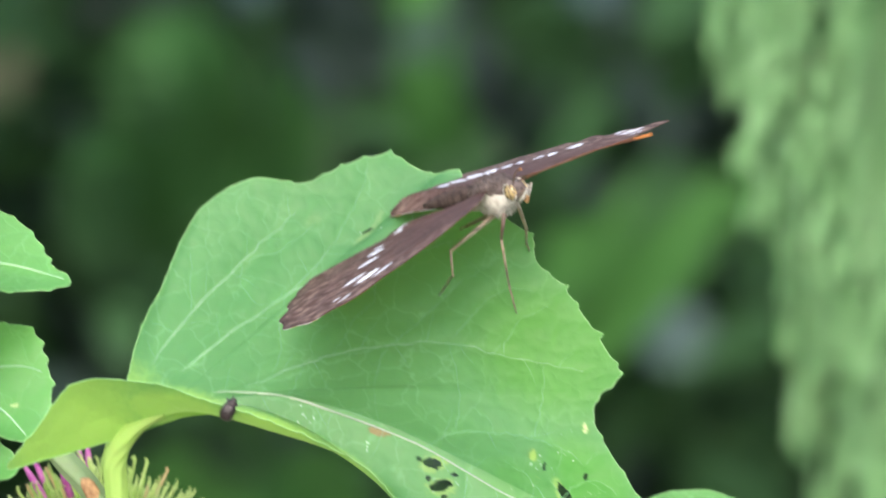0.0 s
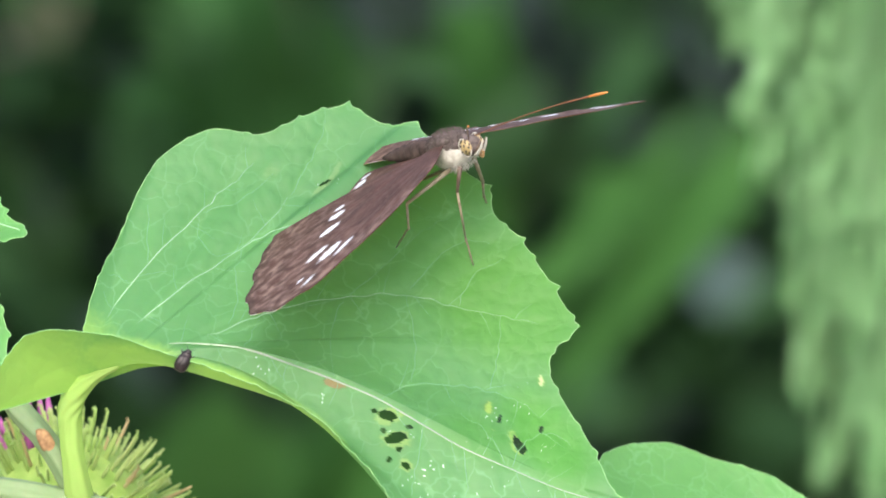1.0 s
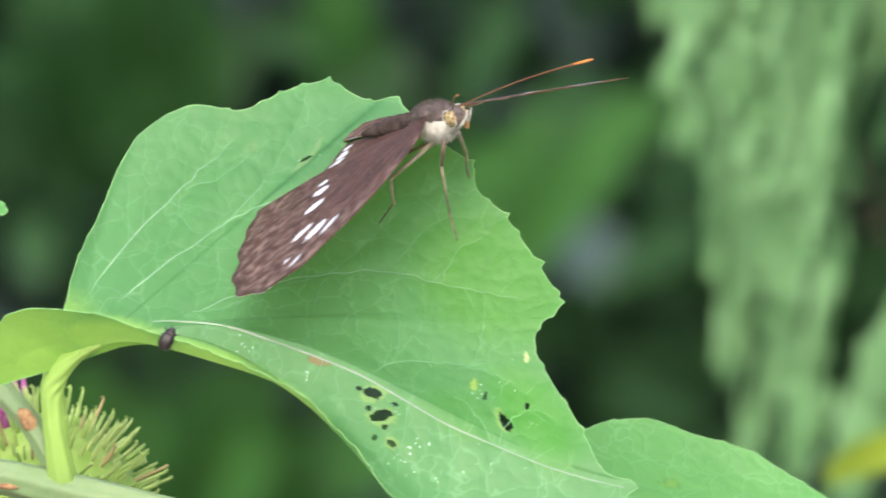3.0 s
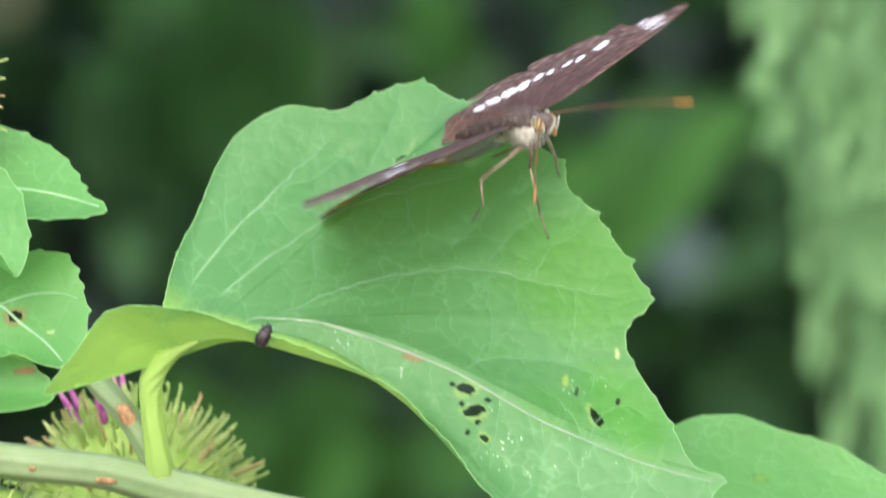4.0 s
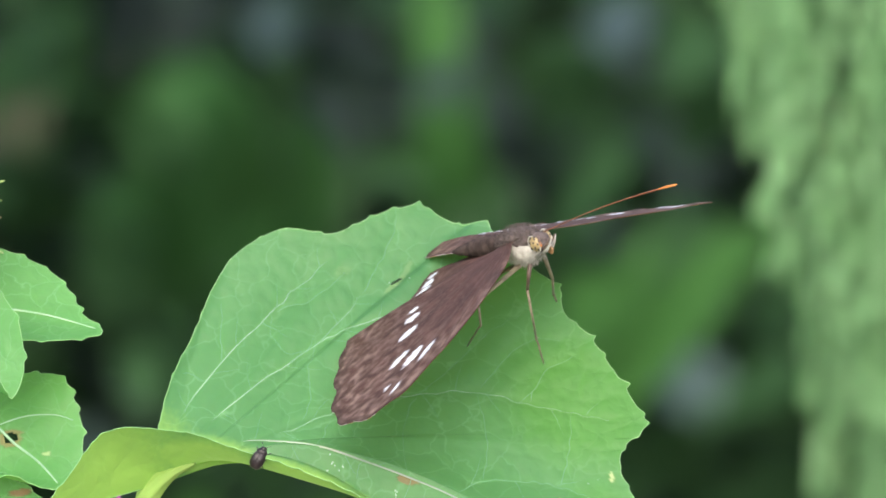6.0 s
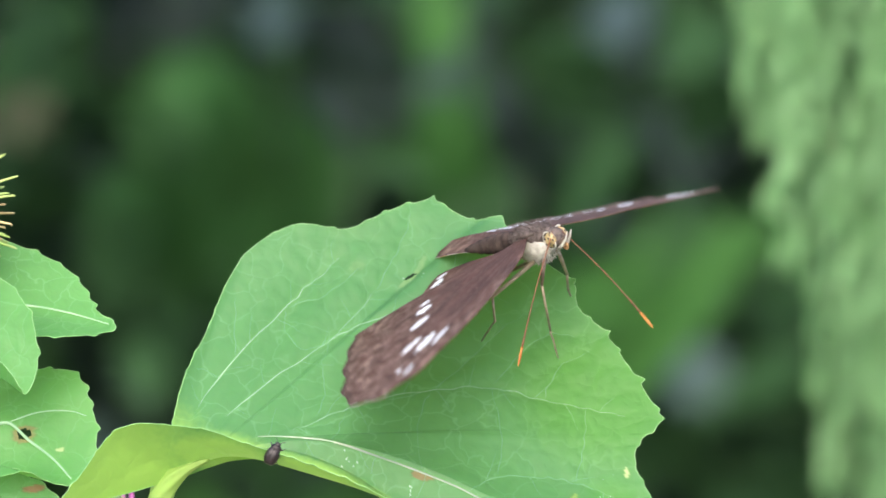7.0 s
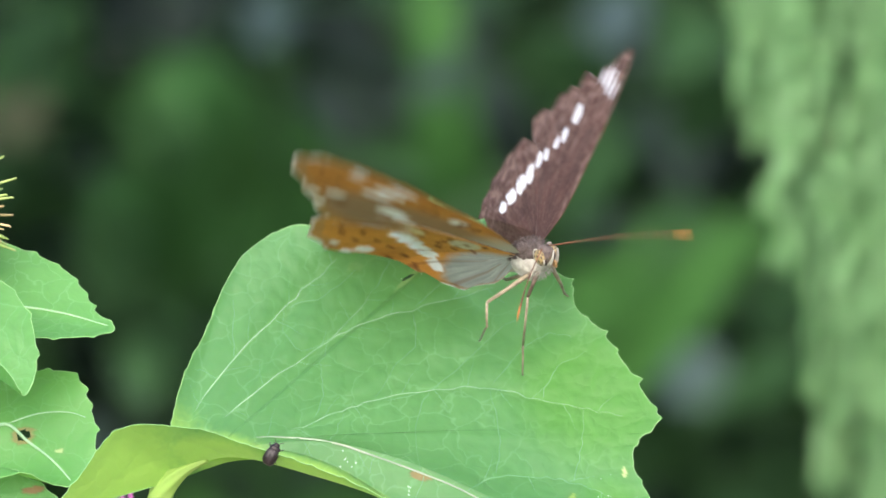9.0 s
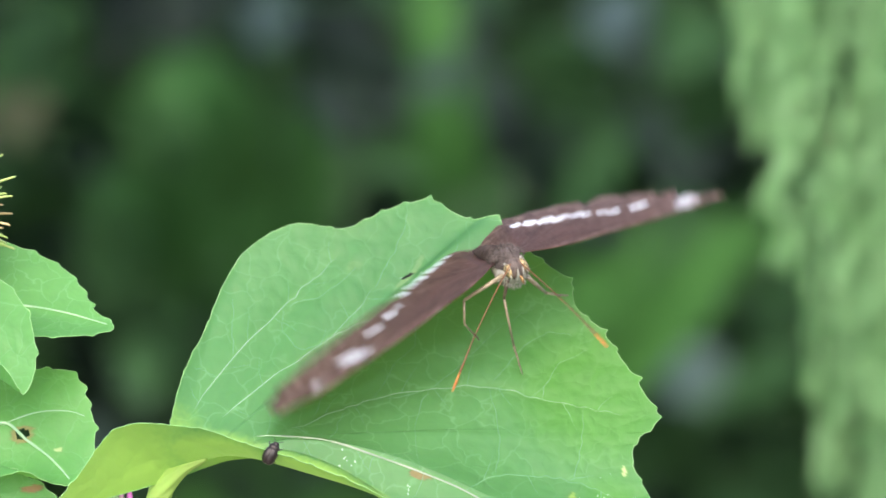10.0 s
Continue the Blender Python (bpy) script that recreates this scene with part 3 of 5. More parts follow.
def scar(x, y, z, long, wide, turn, seed):
    bm = bmesh.new()
    rot = LEAF.to_3x3() @ Euler((0, 0, turn)).to_matrix()
    blob(bm, W(x, y, z), (long / 1000, wide / 1000, 0.0004), rot, 16, 10, 0.25, seed)
    part("bark_scar", bm, SCAR, burdock, "brown corky scar on the stem")


scar(-42.9, -23.2, -3.75, 1.9, 1.0, -1.0, 1)
scar(-45.6, -31.9, -2.35, 1.5, 0.4, -0.1, 2)
scar(-55.5, -30.2, -2.6, 0.45, 0.4, 0, 4)
scar(-24.0, -35.8, -2.2, 3.2, 0.8, -0.12, 3)


def burr(centre, radius, up, seed, count, tufts):
    """A burdock flower head: a round core set with hooked bristles, with purple florets at its crown."""
    rng = random.Random(seed)
    up = (LEAF.to_3x3() @ Vector(up)).normalized()
    bm = bmesh.new()
    blob(bm, W(*centre), [radius * 0.82 / 1000] * 3, None, 24, 16, 0.12, seed)
    head = part("flower_head", bm, BURR, burdock, "round green burr with hooked bristles")
    green, dry = bmesh.new(), bmesh.new()
    c = W(*centre)
    turn = up.to_track_quat("Z", "Y").to_matrix()
    for k in range(count):
        z = 1 - 1.7 * (k + 0.5) / count
        a = k * 2.39996
        s = math.sqrt(max(0, 1 - z * z))
        d = (turn @ Vector((s * math.cos(a), s * math.sin(a), z)) + 0.10 * Vector([rng.uniform(-1, 1) for _ in range(3)])).normalized()
        long = radius * rng.uniform(0.88, 1.06) / 1000
        side = d.orthogonal().normalized()
        side = (side * math.cos(a) + d.cross(side) * math.sin(a))
        pts = [c + d * long * f + side * long * 0.05 * f * f for f in (0.5, 0.66, 0.8, 0.92)]
        pts += [c + d * long * 1.0 + side * long * 0.055, c + d * long * 1.015 + side * long * 0.07, c + d * long * 1.0 + side * long * 0.085]
        wide = radius * 0.017 / 1000
        tube(dry if rng.random() < 0.12 else green, pts, [wide, wide * 0.95, wide * 0.85, wide * 0.75, wide * 0.65, wide * 0.5, wide * 0.3], 5)
    part("bristle_coat", green, BRISTLE, head, "hooked green bristles")
    part("dry_bristle_coat", dry, BRISTLE_DRY, head, "hooked straw-coloured bristles")
    if tufts:
        bm = bmesh.new()
        for k in range(tufts):
            d = (up * 1.2 + 0.32 * Vector([rng.uniform(-1, 1) for _ in range(3)])).normalized()
            pts = [c + d * radius * f / 1000 for f in (0.5, 0.75, 0.95, 1.12)]
            tube(bm, pts, [radius * q / 1000 for q in (0.02, 0.028, 0.035, 0.015)], 5)
        part("floret_tuft", bm, FLORET, head, "tuft of purple florets")


burr((-42.9, -38.2, -85), 18.2, (-0.25, 0.95, 0.15), 11, 760, 6)
burr((-73.0, 20, -10), 14.0, (0.3, 0.8, 0.3), 12, 240, 0)
burr((-62, -44, -12), 14.0, (0.1, 0.9, 0.3), 13, 220, 0)
leaf_stalk([(-41, -54, -24), (-41, -50, -60), (-43.4, -36.2, -85)], [1.6, 1.6, 1.8], "short burr stalk", "burr_stalk")
leaf_stalk([(-80, -34, -12), (-77, -8, -12), (-72, 20, -10)], [2.0, 1.5, 1.4], "short burr stalk", "burr_stalk")
leaf_stalk([(-80, -50, -16), (-70, -46, -14), (-62, -44, -12)], [1.6, 1.5, 1.4], "short burr stalk", "burr_stalk")
leaf_stalk([(-38, -34, -4.5), (-41, -44, -12), (-41, -54, -24)], [1.6, 1.6, 1.6], "short burr stalk", "burr_stalk")

# the smaller leaves of the same plant
upper_leaf, upper_grid = build_blade(
    "leaf", burdock, (-76, 9.0, -14),
    [(x - 0.5, y, z, a) for x, y, z, a in [(-78, 12, -16, 0), (-70, 16.0, -20, 0), (-62, 16.4, -21, 0), (-57.8, 15.2, -20, 0), (-52.6, 12.8, -17, 0), (-49.6, 9.9, -14, 0), (-47.8, 6.8, -11, 0),
     (-45.1, 4.4, -8, 2), (-49.2, 3.3, -6, 4), (-56.0, 3.2, -5, 4), (-64, 2.6, -6, 3), (-72, 3.4, -9, 2), (-78, 6, -12, 0)]],
    BLADE_YOUNG, "yellow-green toothed young burdock leaf", 21, teeth=3.6, tooth=0.7, rows=40, dish=1.5)
hanging_leaf, hanging_grid = build_blade(
    "leaf", burdock, (-72, 6, -8),
    [(x - 0.95, y, z, a) for x, y, z, a in [(-74, 10, -8, 0), (-66, 12, -5, 0), (-60, 11.0, -3, 0), (-56.2, 6.8, -1, 0), (-55.0, 2.0, 0, 0), (-55.1, -1.8, 1, 0), (-56.6, -4.6, 2, 0), (-58.2, -2.0, 2, 0),
     (-61, 0.5, 1, 0), (-66, 1.0, -2, 0), (-72, 2, -6, 0)]],
    BLADE_YOUNG, "green hanging burdock leaf tip", 22, teeth=5, tooth=0.5, rows=36, dish=-1.0)
round_leaf, round_grid = build_blade(
    "leaf", burdock, (-68, -12.5, -9),
    [(x - 0.95, y, z, a) for x, y, z, a in [(-70, -9, -9, 0), (-64, -2.6, -14, 0), (-58, -1.2, -16, 0), (-54.6, -1.3, -15, 0), (-50.8, -1.5, -13, 0), (-48.8, -3.8, -11, 0), (-47.2, -9.9, -8, 0), (-48.6, -15.1, -5, 0),
     (-52.2, -16.6, -3, 0), (-57.0, -14.8, -2, 2), (-60, -15.5, -2, 3), (-64, -14.5, -4, 2), (-69, -14, -7, 0)]],
    BLADE_YOUNG, "round green burdock leaf with a bitten hole", 23, holes=[(-57.9, -9.9, 0.9, 0.7, 0.2)],
    spots=[(-57.9, -9.9, 1.6, 1.1, 0.2, BROWN, 0.6), (-53, -12, 0.6, 0.3, 0, PALE, 0.5)], teeth=3.0, tooth=0.8, rows=44, dish=1.5)
round_tree = tree_of(round_leaf)
build_vein(round_leaf, round_tree, [(-64, -9.6), (-60.2, -8.4), (-57.4, -10.6), (-54.0, -13.2), (-51.5, -15.9)], 0.3, 0.1, 70)
build_vein(round_leaf, round_tree, [(-60.2, -8.4), (-56.0, -7.0), (-52.0, -6.8), (-49.5, -7.5)], 0.12, 0.05, 50)
lower_leaf, lower_grid = build_blade(
    "leaf", burdock, (-72, -20, -12),
    [(-74, -16, -12, 0), (-66, -14, -9, 0), (-60, -14.5, -7, 0), (-55, -17, -6, 0), (-52.5, -20.5, -4, 0), (-56, -22.2, -2, 0), (-62, -22.8, -1, 0), (-70, -24, -4, 0), (-75, -22, -9, 0)],
    BLADE_YOUNG, "green burdock leaf with a brown bitten spot", 24, spots=[(-56.5, -17.2, 1.6, 0.5, 0.1, BROWN, 0.9)], teeth=4, tooth=0.5, rows=36)
build_vein(upper_leaf, tree_of(upper_leaf), [(-70, 8.2), (-60, 7.6), (-53, 6.6), (-46.5, 4.8)], 0.25, 0.08, 60)
side_leaf, side_grid = build_blade(
    "leaf", burdock, (71.4, -44.9, -70),
    [(x * 1.02, y * 1.02, z - 40, a) for x, y, z, a in [(64, -50, -28, 0), (46, -50, -16, 0), (34, -42, -16, 0), (29.5, -33, -22, 0), (30.1, -27.3, -28, 0), (32.6, -24.5, -31, 0), (39.6, -23.8, -34, 0), (45.6, -25.8, -35, 0),
     (53.0, -28.0, -36, 0), (58.0, -31.0, -36, 0), (66, -36, -36, 0), (74, -42, -34, 0), (72, -50, -30, 0)]],
    BLADE_YOUNG, "yellow-green burdock leaf lit from above", 25, spots=[(43.5, -33, 1.4, 0.5, 0, (0.16, 0.30, 0.03), 0.5)], teeth=5, tooth=0.35, rows=44, dish=2)
leaf_stalk([(-80, -34, -12), (-79, -10, -15), (-76, 9, -14)], [1.4, 1.2, 1.0])
leaf_stalk([(-80, -20, -12), (-77, -5, -10), (-72, 6, -8)], [1.3, 1.1, 0.9])
leaf_stalk([(-80, -34, -12), (-75, -22, -11), (-68, -12.5, -9)], [1.3, 1.1, 0.9])
leaf_stalk([(-80, -34, -12), (-77, -28, -12), (-72, -20, -12)], [1.3, 1.1, 0.9])


# ---------------------------------------------------------------- the beetle on the leaf's edge
def build_beetle():
    q, nrm = drop_on(leaf_tree, -24.3, -12.9)
    face = nrm if nrm.dot(LEAF.to_3x3() @ Vector((0, 0, 1))) > 0 else -nrm
    face = (face * 0.25 + LEAF.to_3x3() @ Vector((-0.1, 0.2, 0.75))).normalized()
    x = (LEAF.to_3x3() @ Vector((0.45, 0.85, 0.1))).normalized()
    y = face.cross(x).normalized()
    x = y.cross(face)
    m = Matrix((x, y, face)).transposed().to_4x4()
    m.translation = q + LEAF.to_3x3() @ Vector((0.0, 0.0003, 0.0001))
    bug = thing("leaf_beetle", (0, 0, 0), "tiny black leaf beetle on the leaf edge", "beetle")
    bug.matrix_basis = m @ Matrix.Scale(1.04, 4)
    bug["keyed_space"] = True

    def piece(name, bm, label=""):
        return part(name, bm, BEETLE, bug, label)

    for side in (-1, 1):
        bm = bmesh.new()
        blob(bm, (-0.0002, side * 0.00022, 0.00075), (0.00125, 0.00072, 0.00075), None, 18, 12, 0.05, side)
        piece("wing_case", bm, "glossy black wing case")
    bm = bmesh.new()
    blob(bm, (0.00095, 0, 0.00062), (0.0005, 0.00075, 0.00052), None, 16, 10)
    piece("pronotum", bm)
    bm = bmesh.new()
    blob(bm, (0.00142, 0, 0.00055), (0.00032, 0.00045, 0.00036), None, 12, 8)
    piece("head", bm)
    for side in (-1, 1):
        bm = bmesh.new()
        tube(bm, [(0.0016, side * 0.0002, 0.0006), (0.0019, side * 0.0004, 0.0006), (0.0021, side * 0.0007, 0.0004)], [4e-5, 4e-5, 4e-5], 5)
        piece("antenna", bm)
        for k, px in enumerate((-0.0004, 0.0002, 0.0008)):
            bm = bmesh.new()
            tube(bm, [(px, side * 0.0005, 0.0004), (px + (k - 1) * 0.0003, side * 0.00088, 0.0004), (px + (k - 1) * 0.0005, side * 0.00105, 0.0)], [8e-5, 7e-5, 4e-5], 5)
            piece("leg", bm)


build_beetle()

# ---------------------------------------------------------------- the butterfly
# thing space in metres: x forwards, y to its left, z up
fx = Vector((0.59, 0.107, 0.80)).normalized()
lx = Vector((0.714, 0.39, -0.58))
lx = (lx - fx * lx.dot(fx)).normalized()
ux = fx.cross(lx)
BODY_AXES = Matrix((fx, lx, ux)).transposed()


def body_pose(x, y, z, yaw, pitch, roll):
    turn = BODY_AXES @ Matrix.Rotation(radians(yaw), 3, "Z") @ Matrix.Rotation(radians(pitch), 3, "Y") @ Matrix.Rotation(radians(roll), 3, "X")
    return LEAF @ Matrix.Translation((x / 1000, y / 1000, z / 1000)) @ turn.to_4x4()


REST = body_pose(10.07, 15.57, -9.0, 1.2, -0.3, 0.1)
butterfly = thing("butterfly", (0, 0, 0), "brown butterfly with white bands and orange undersides on the leaf", "butterfly")
butterfly.matrix_basis = REST
butterfly["keyed_space"] = True
MM = 0.001


def mm(*q):
    return Vector(q) * MM


def body_part(name, bm, mat, label="", parent=None):
    return part(name, bm, mat, parent or butterfly, label)


bm = bmesh.new()
blob(bm, mm(1.2, 0, 0.75), (4.0 * MM, 1.95 * MM, 1.75 * MM), None, 32, 20, 0.10, 3)
for side in (-1, 1):
    blob(bm, mm(1.4, side * 1.3, 1.6), (2.0 * MM, 0.7 * MM, 0.6 * MM), None, 20, 12, 0.15, side)
thorax = body_part("thorax", bm, FUR, "dark grey furry thorax")
bm = bmesh.new()
blob(bm, mm(1.0, 0, -0.35), (3.8 * MM, 2.3 * MM, 2.25 * MM), None, 28, 18, 0.12, 4)
body_part("breast", bm, FUR_PALE, "cream white furry breast")


def ringed_body(bm, low, seed):
    pts, rad = [], []
    for k in range(60):
        f = k / 59
        pts.append(mm(-0.6 - (7.5 if low else 11.6) * f, -1.3 * f * f * (0.3 if low else 1), (0.55 if not low else -0.65) + 0.35 * f))
        w = 1.55 * (math.sin(math.pi * (0.16 + 0.80 * f)) ** 0.7) * (1 - 0.25 * f) * (0.72 if low else 1.0)
        rad.append((w * (1 + 0.06 * math.sin(f * 8 * 2 * math.pi))) * MM)
    tube(bm, pts, rad, 20)


bm = bmesh.new()
ringed_body(bm, False, 5)
body_part("abdomen", bm, ABDOMEN, "dark brown ringed abdomen")
bm = bmesh.new()
ringed_body(bm, True, 6)
body_part("belly", bm, FUR_PALE, "pale belly")
bm = bmesh.new()
blob(bm, mm(5.6, 0, 0.1), (1.45 * MM, 1.45 * MM, 1.4 * MM), None, 24, 16, 0.10, 7)
head = body_part("head", bm, FUR, "small dark furry head")
antennae = []
for side in (-1, 1):
    bm = bmesh.new()
    blob(bm, mm(5.75, side * 1.02, 0.15), (1.02 * MM, 0.66 * MM, 1.08 * MM), None, 28, 20)
    eye = body_part("eye", bm, EYE, "mottled yellow and brown eye", head)
    bm = bmesh.new()
    for ring, count in ((0.5, 4), (1.05, 7), (1.45, 8)):
        for k in range(count):
            a = (k + ring) * 2 * math.pi / count
            d = Vector((math.sin(ring) * math.cos(a), side * math.cos(ring), math.sin(ring) * math.sin(a)))
            blob(bm, mm(5.75 + 1.0 * d.x, side * 1.02 + 0.645 * d.y, 0.15 + 1.06 * d.z), (0.17 * MM, 0.1 * MM, 0.2 * MM), None, 8, 6)
    body_part("eye_pattern", bm, EYE_DOT, "dark dots of the eye", eye)
    bm = bmesh.new()
    ring = [mm(5.65 + 1.17 * math.cos(a), side * 1.18, 0.15 + 1.24 * math.sin(a)) for a in np.linspace(0.4 * math.pi, 1.9 * math.pi, 24)]
    tube(bm, ring, 0.10 * MM, 6)
    body_part("eye_ring", bm, FUR_PALE, "cream ring round the eye", head)
    bm = bmesh.new()
    tube(bm, [mm(6.0, side * 0.55, -1.3), mm(7.0, side * 0.5, -1.0), mm(8.0, side * 0.42, -0.3), mm(9.0, side * 0.36, 0.7)],
         [0.26 * MM, 0.24 * MM, 0.17 * MM, 0.05 * MM], 10)
    palp = body_part("palp", bm, FUR_PALE, "cream forward-pointing palp", head)
    bm = bmesh.new()
    tube(bm, [mm(6.5, side * 0.66, -0.8), mm(7.5, side * 0.60, -0.3), mm(8.6, side * 0.48, 0.7)], [0.15 * MM, 0.17 * MM, 0.05 * MM], 8)
    body_part("palp_stripe", bm, LEGDARK, "dark stripe of the palp", head)
    # antenna with a club, in the space of its own root
    d = Vector((0.84, side * 0.54, 0.02)).normalized()
    pts = [d * (20 * f * MM) + mm(0, 0, 0.5) * math.sin(f * math.pi) for f in np.linspace(0, 1, 30)]
    bm = bmesh.new()
    tube(bm, pts[:26], [0.085 * MM + 0.06 * MM * max(0, f - 18) / 7 for f in range(26)], 8)
    antenna = body_part("antenna", bm, ANTENNA, "thin rust-brown antenna with a lighter tip")
    antenna.matrix_basis = Matrix.Translation(mm(6.3, side * 0.55, 1.15))
    antennae.append((antenna, side, d))
    bm = bmesh.new()
    tube(bm, pts[25:], [0.14 * MM, 0.16 * MM, 0.18 * MM, 0.17 * MM, 0.07 * MM], 8)
    club = new("antenna_club", finish(bm, "antenna_club", CLUB))
    club.parent = antenna
    tagged(club, "orange antenna tip")
bm = bmesh.new()
coil = [mm(7.0 + 0.6 * math.cos(a) * (1 - a / 16), 0, -1.35 + 0.6 * math.sin(a) * (1 - a / 16)) for a in np.linspace(0, 12, 50)]
tube(bm, coil, 0.13 * MM, 6)
body_part("proboscis", bm, CHITIN, "coiled brown proboscis", head)

# short fur standing off the thorax and breast
for name, mat, count, low, seed in (("back_fur", FUR, 420, False, 31), ("breast_fur", FUR_PALE, 380, True, 32)):
    rng = random.Random(seed)
    bm = bmesh.new()
    for k in range(count):
        a, h = rng.uniform(0, 2 * math.pi), rng.uniform(0.0, 1.0)
        s = math.sqrt(1 - h * h)
        d = Vector((s * math.cos(a), s * math.sin(a), -h if low else h))
        c = mm(1.6, 0, -0.8) if low else mm(1.2, 0, 0.75)
        size = Vector((3.5, 1.95, 1.95)) if low else Vector((3.9, 2.25, 1.95))
        q = c + Vector((d.x * size.x, d.y * size.y, d.z * size.z)) * MM
        tip = q + (d + Vector((-0.9, 0, -0.1)) + 0.4 * Vector([rng.uniform(-1, 1) for _ in range(3)])).normalized() * rng.uniform(0.4, 0.8) * MM
        tube(bm, [q, (q + tip) / 2 + d * 0.08 * MM, tip], [0.05 * MM, 0.04 * MM, 0.01 * MM], 3, False)
    body_part(name, bm, mat, "short soft fur", thorax)

# wings: x forwards, y outwards from the hinge (mm)
FORE = [(0.5, 0.0), (4.2, 5.0), (6.6, 12.0), (7.6, 20.0), (7.7, 27.0), (6.6, 32.2), (4.0, 35.4), (0.2, 36.6), (-4.4, 35.2), (-8.4, 32.0), (-12.4, 28.0),
        (-16.4, 24.2), (-20.0, 19.6), (-21.4, 16.6), (-14.0, 12.4), (-6.0, 6.0), (-0.5, -0.4)]
FORE_WORN = [(0.5, 0.0), (3.3, 5.0), (4.3, 11.0), (4.6, 17.0), (4.2, 23.0), (3.8, 26.8), (2.7, 28.7), (0.6, 28.6), (-0.5, 27.0), (-2.8, 26.0), (-3.6, 24.4), (-6.0, 24.4),
             (-8.4, 23.9), (-9.0, 22.0), (-11.2, 21.8), (-13.6, 20.5), (-14.6, 18.6), (-17.0, 18.0), (-19.6, 16.0), (-13.0, 11.6), (-6.0, 5.4), (-0.5, -0.4)]
HIND = [(-0.5, 0.6), (-3.2, 3.4), (-6.0, 7.6), (-10.9, 13.2), (-15.3, 15.9), (-22.3, 17.0), (-25.6, 16.4), (-28.4, 14.6), (-29.8, 12.4), (-30.9, 9.4), (-30.6, 7.4),
        (-29.8, 5.0), (-27.7, 2.7), (-26.0, 1.1), (-23.0, -0.8), (-20.6, -2.4), (-16.3, -4.0), (-13.0, -3.5), (-7.6, -3.2), (-4.0, -2.3), (-0.6, -0.8)]
HIND_WORN = [(-0.5, 0.6), (-6.0, 6.5), (-12.0, 12.0), (-17.6, 13.6), (-21.6, 11.8), (-24.4, 8.4), (-25.4, 5.4), (-25.0, 2.6), (-24.0, -0.4), (-20.0, -1.8),
             (-12.0, -1.8), (-5.0, -1.0), (-0.6, -0.6)]
# white marks of the upper side: x, y, half length along the ray, half width
WHITE_FORE = [(4.2, 29.6, 1.3, 0.42), (2.0, 29.6, 0.6, 0.3), (3.7, 22.3, 2.0, 0.6), (1.4, 23.2, 2.3, 0.72), (-1.4, 23.7, 2.0, 0.75), (-5.3, 18.1, 1.7, 0.95), (-7.8, 14.8, 1.2, 0.85), (-9.4, 13.0, 1.0, 0.6)]
WHITE_FORE_WORN = [(2.6, 23.0, 1.5, 0.36), (0.8, 24.0, 2.0, 0.5), (-0.9, 24.6, 1.8, 0.5), (-2.5, 24.7, 1.2, 0.42), (-5.3, 18.6, 1.6, 1.0), (-6.4, 15.4, 1.2, 0.6), (-7.8, 14.0, 1.0, 0.8),
                   (-9.6, 12.1, 1.1, 0.6), (-11.3, 11.2, 1.4, 0.9), (-12.3, 9.8, 0.9, 0.7)]
WHITE_HIND_WHOLE = [(-16.0, 11.0, 1.2, 0.7), (-16.9, 9.2, 1.4, 0.75), (-17.6, 7.5, 1.5, 0.8), (-18.0, 5.8, 1.5, 0.8), (-18.4, 4.2, 1.4, 0.7), (-18.7, 2.8, 1.1, 0.5)]
WHITE_HIND = [(-10.8, 11.4, 1.6, 1.2), (-12.0, 9.2, 1.7, 1.3), (-13.4, 7.2, 1.7, 1.25), (-14.9, 5.3, 1.7, 1.15), (-16.2, 3.6, 1.4, 0.8)]
WHITE_FORE_UNDER = [(4.5, 29.3, 1.5, 0.7), (1.9, 28.5, 1.3, 0.9), (4.4, 22.2, 2.6, 1.2), (0.9, 22.4, 2.9, 1.45), (-2.6, 22.2, 2.4, 1.4), (-7.3, 16.4, 2.4, 2.1), (-9.2, 13.2, 1.7, 1.3),
                    (-12.8, 26.1, 1.1, 1.2), (-9.8, 24.2, 1.5, 1.3), (-16.0, 22.9, 1.0, 1.0), (1.7, 11.2, 1.4, 1.7)]
WHITE_HIND_UNDER = [(-12.9, 11.6, 2.1, 1.3), (-15.0, 9.8, 2.4, 1.25), (-16.2, 7.8, 2.3, 1.2), (-17.0, 5.8, 2.2, 1.2), (-17.5, 3.9, 2.0, 1.2), (-18.0, 1.9, 1.8, 1.2), (-18.3, 0.0, 1.5, 1.05),
                    (-26.3, 6.5, 1.7, 0.9), (-28.3, 10.1, 0.8, 0.7), (-29.0, 7.4, 0.9, 0.8)]
DARK_HIND_UNDER = [(-19.2, 15.0), (-16.6, 13.7), (-22.5, 13.7), (-19.4, 12.3), (-24.6, 11.9), (-21.7, 10.5), (-24.9, 9.2), (-22.1, 7.7), (-22.0, 5.3), (-22.5, 2.3), (-25.2, 2.9), (-22.4, 0.2),
                   (-9.7, 9.1), (-7.7, 6.2), (-12.2, 7.7), (-9.8, 5.6), (-11.6, 5.0), (-13.4, 3.8), (-10.9, 2.9), (-9.4, 3.5), (-6.8, 3.9), (-7.9, 1.9), (-3.9, 3.0)]
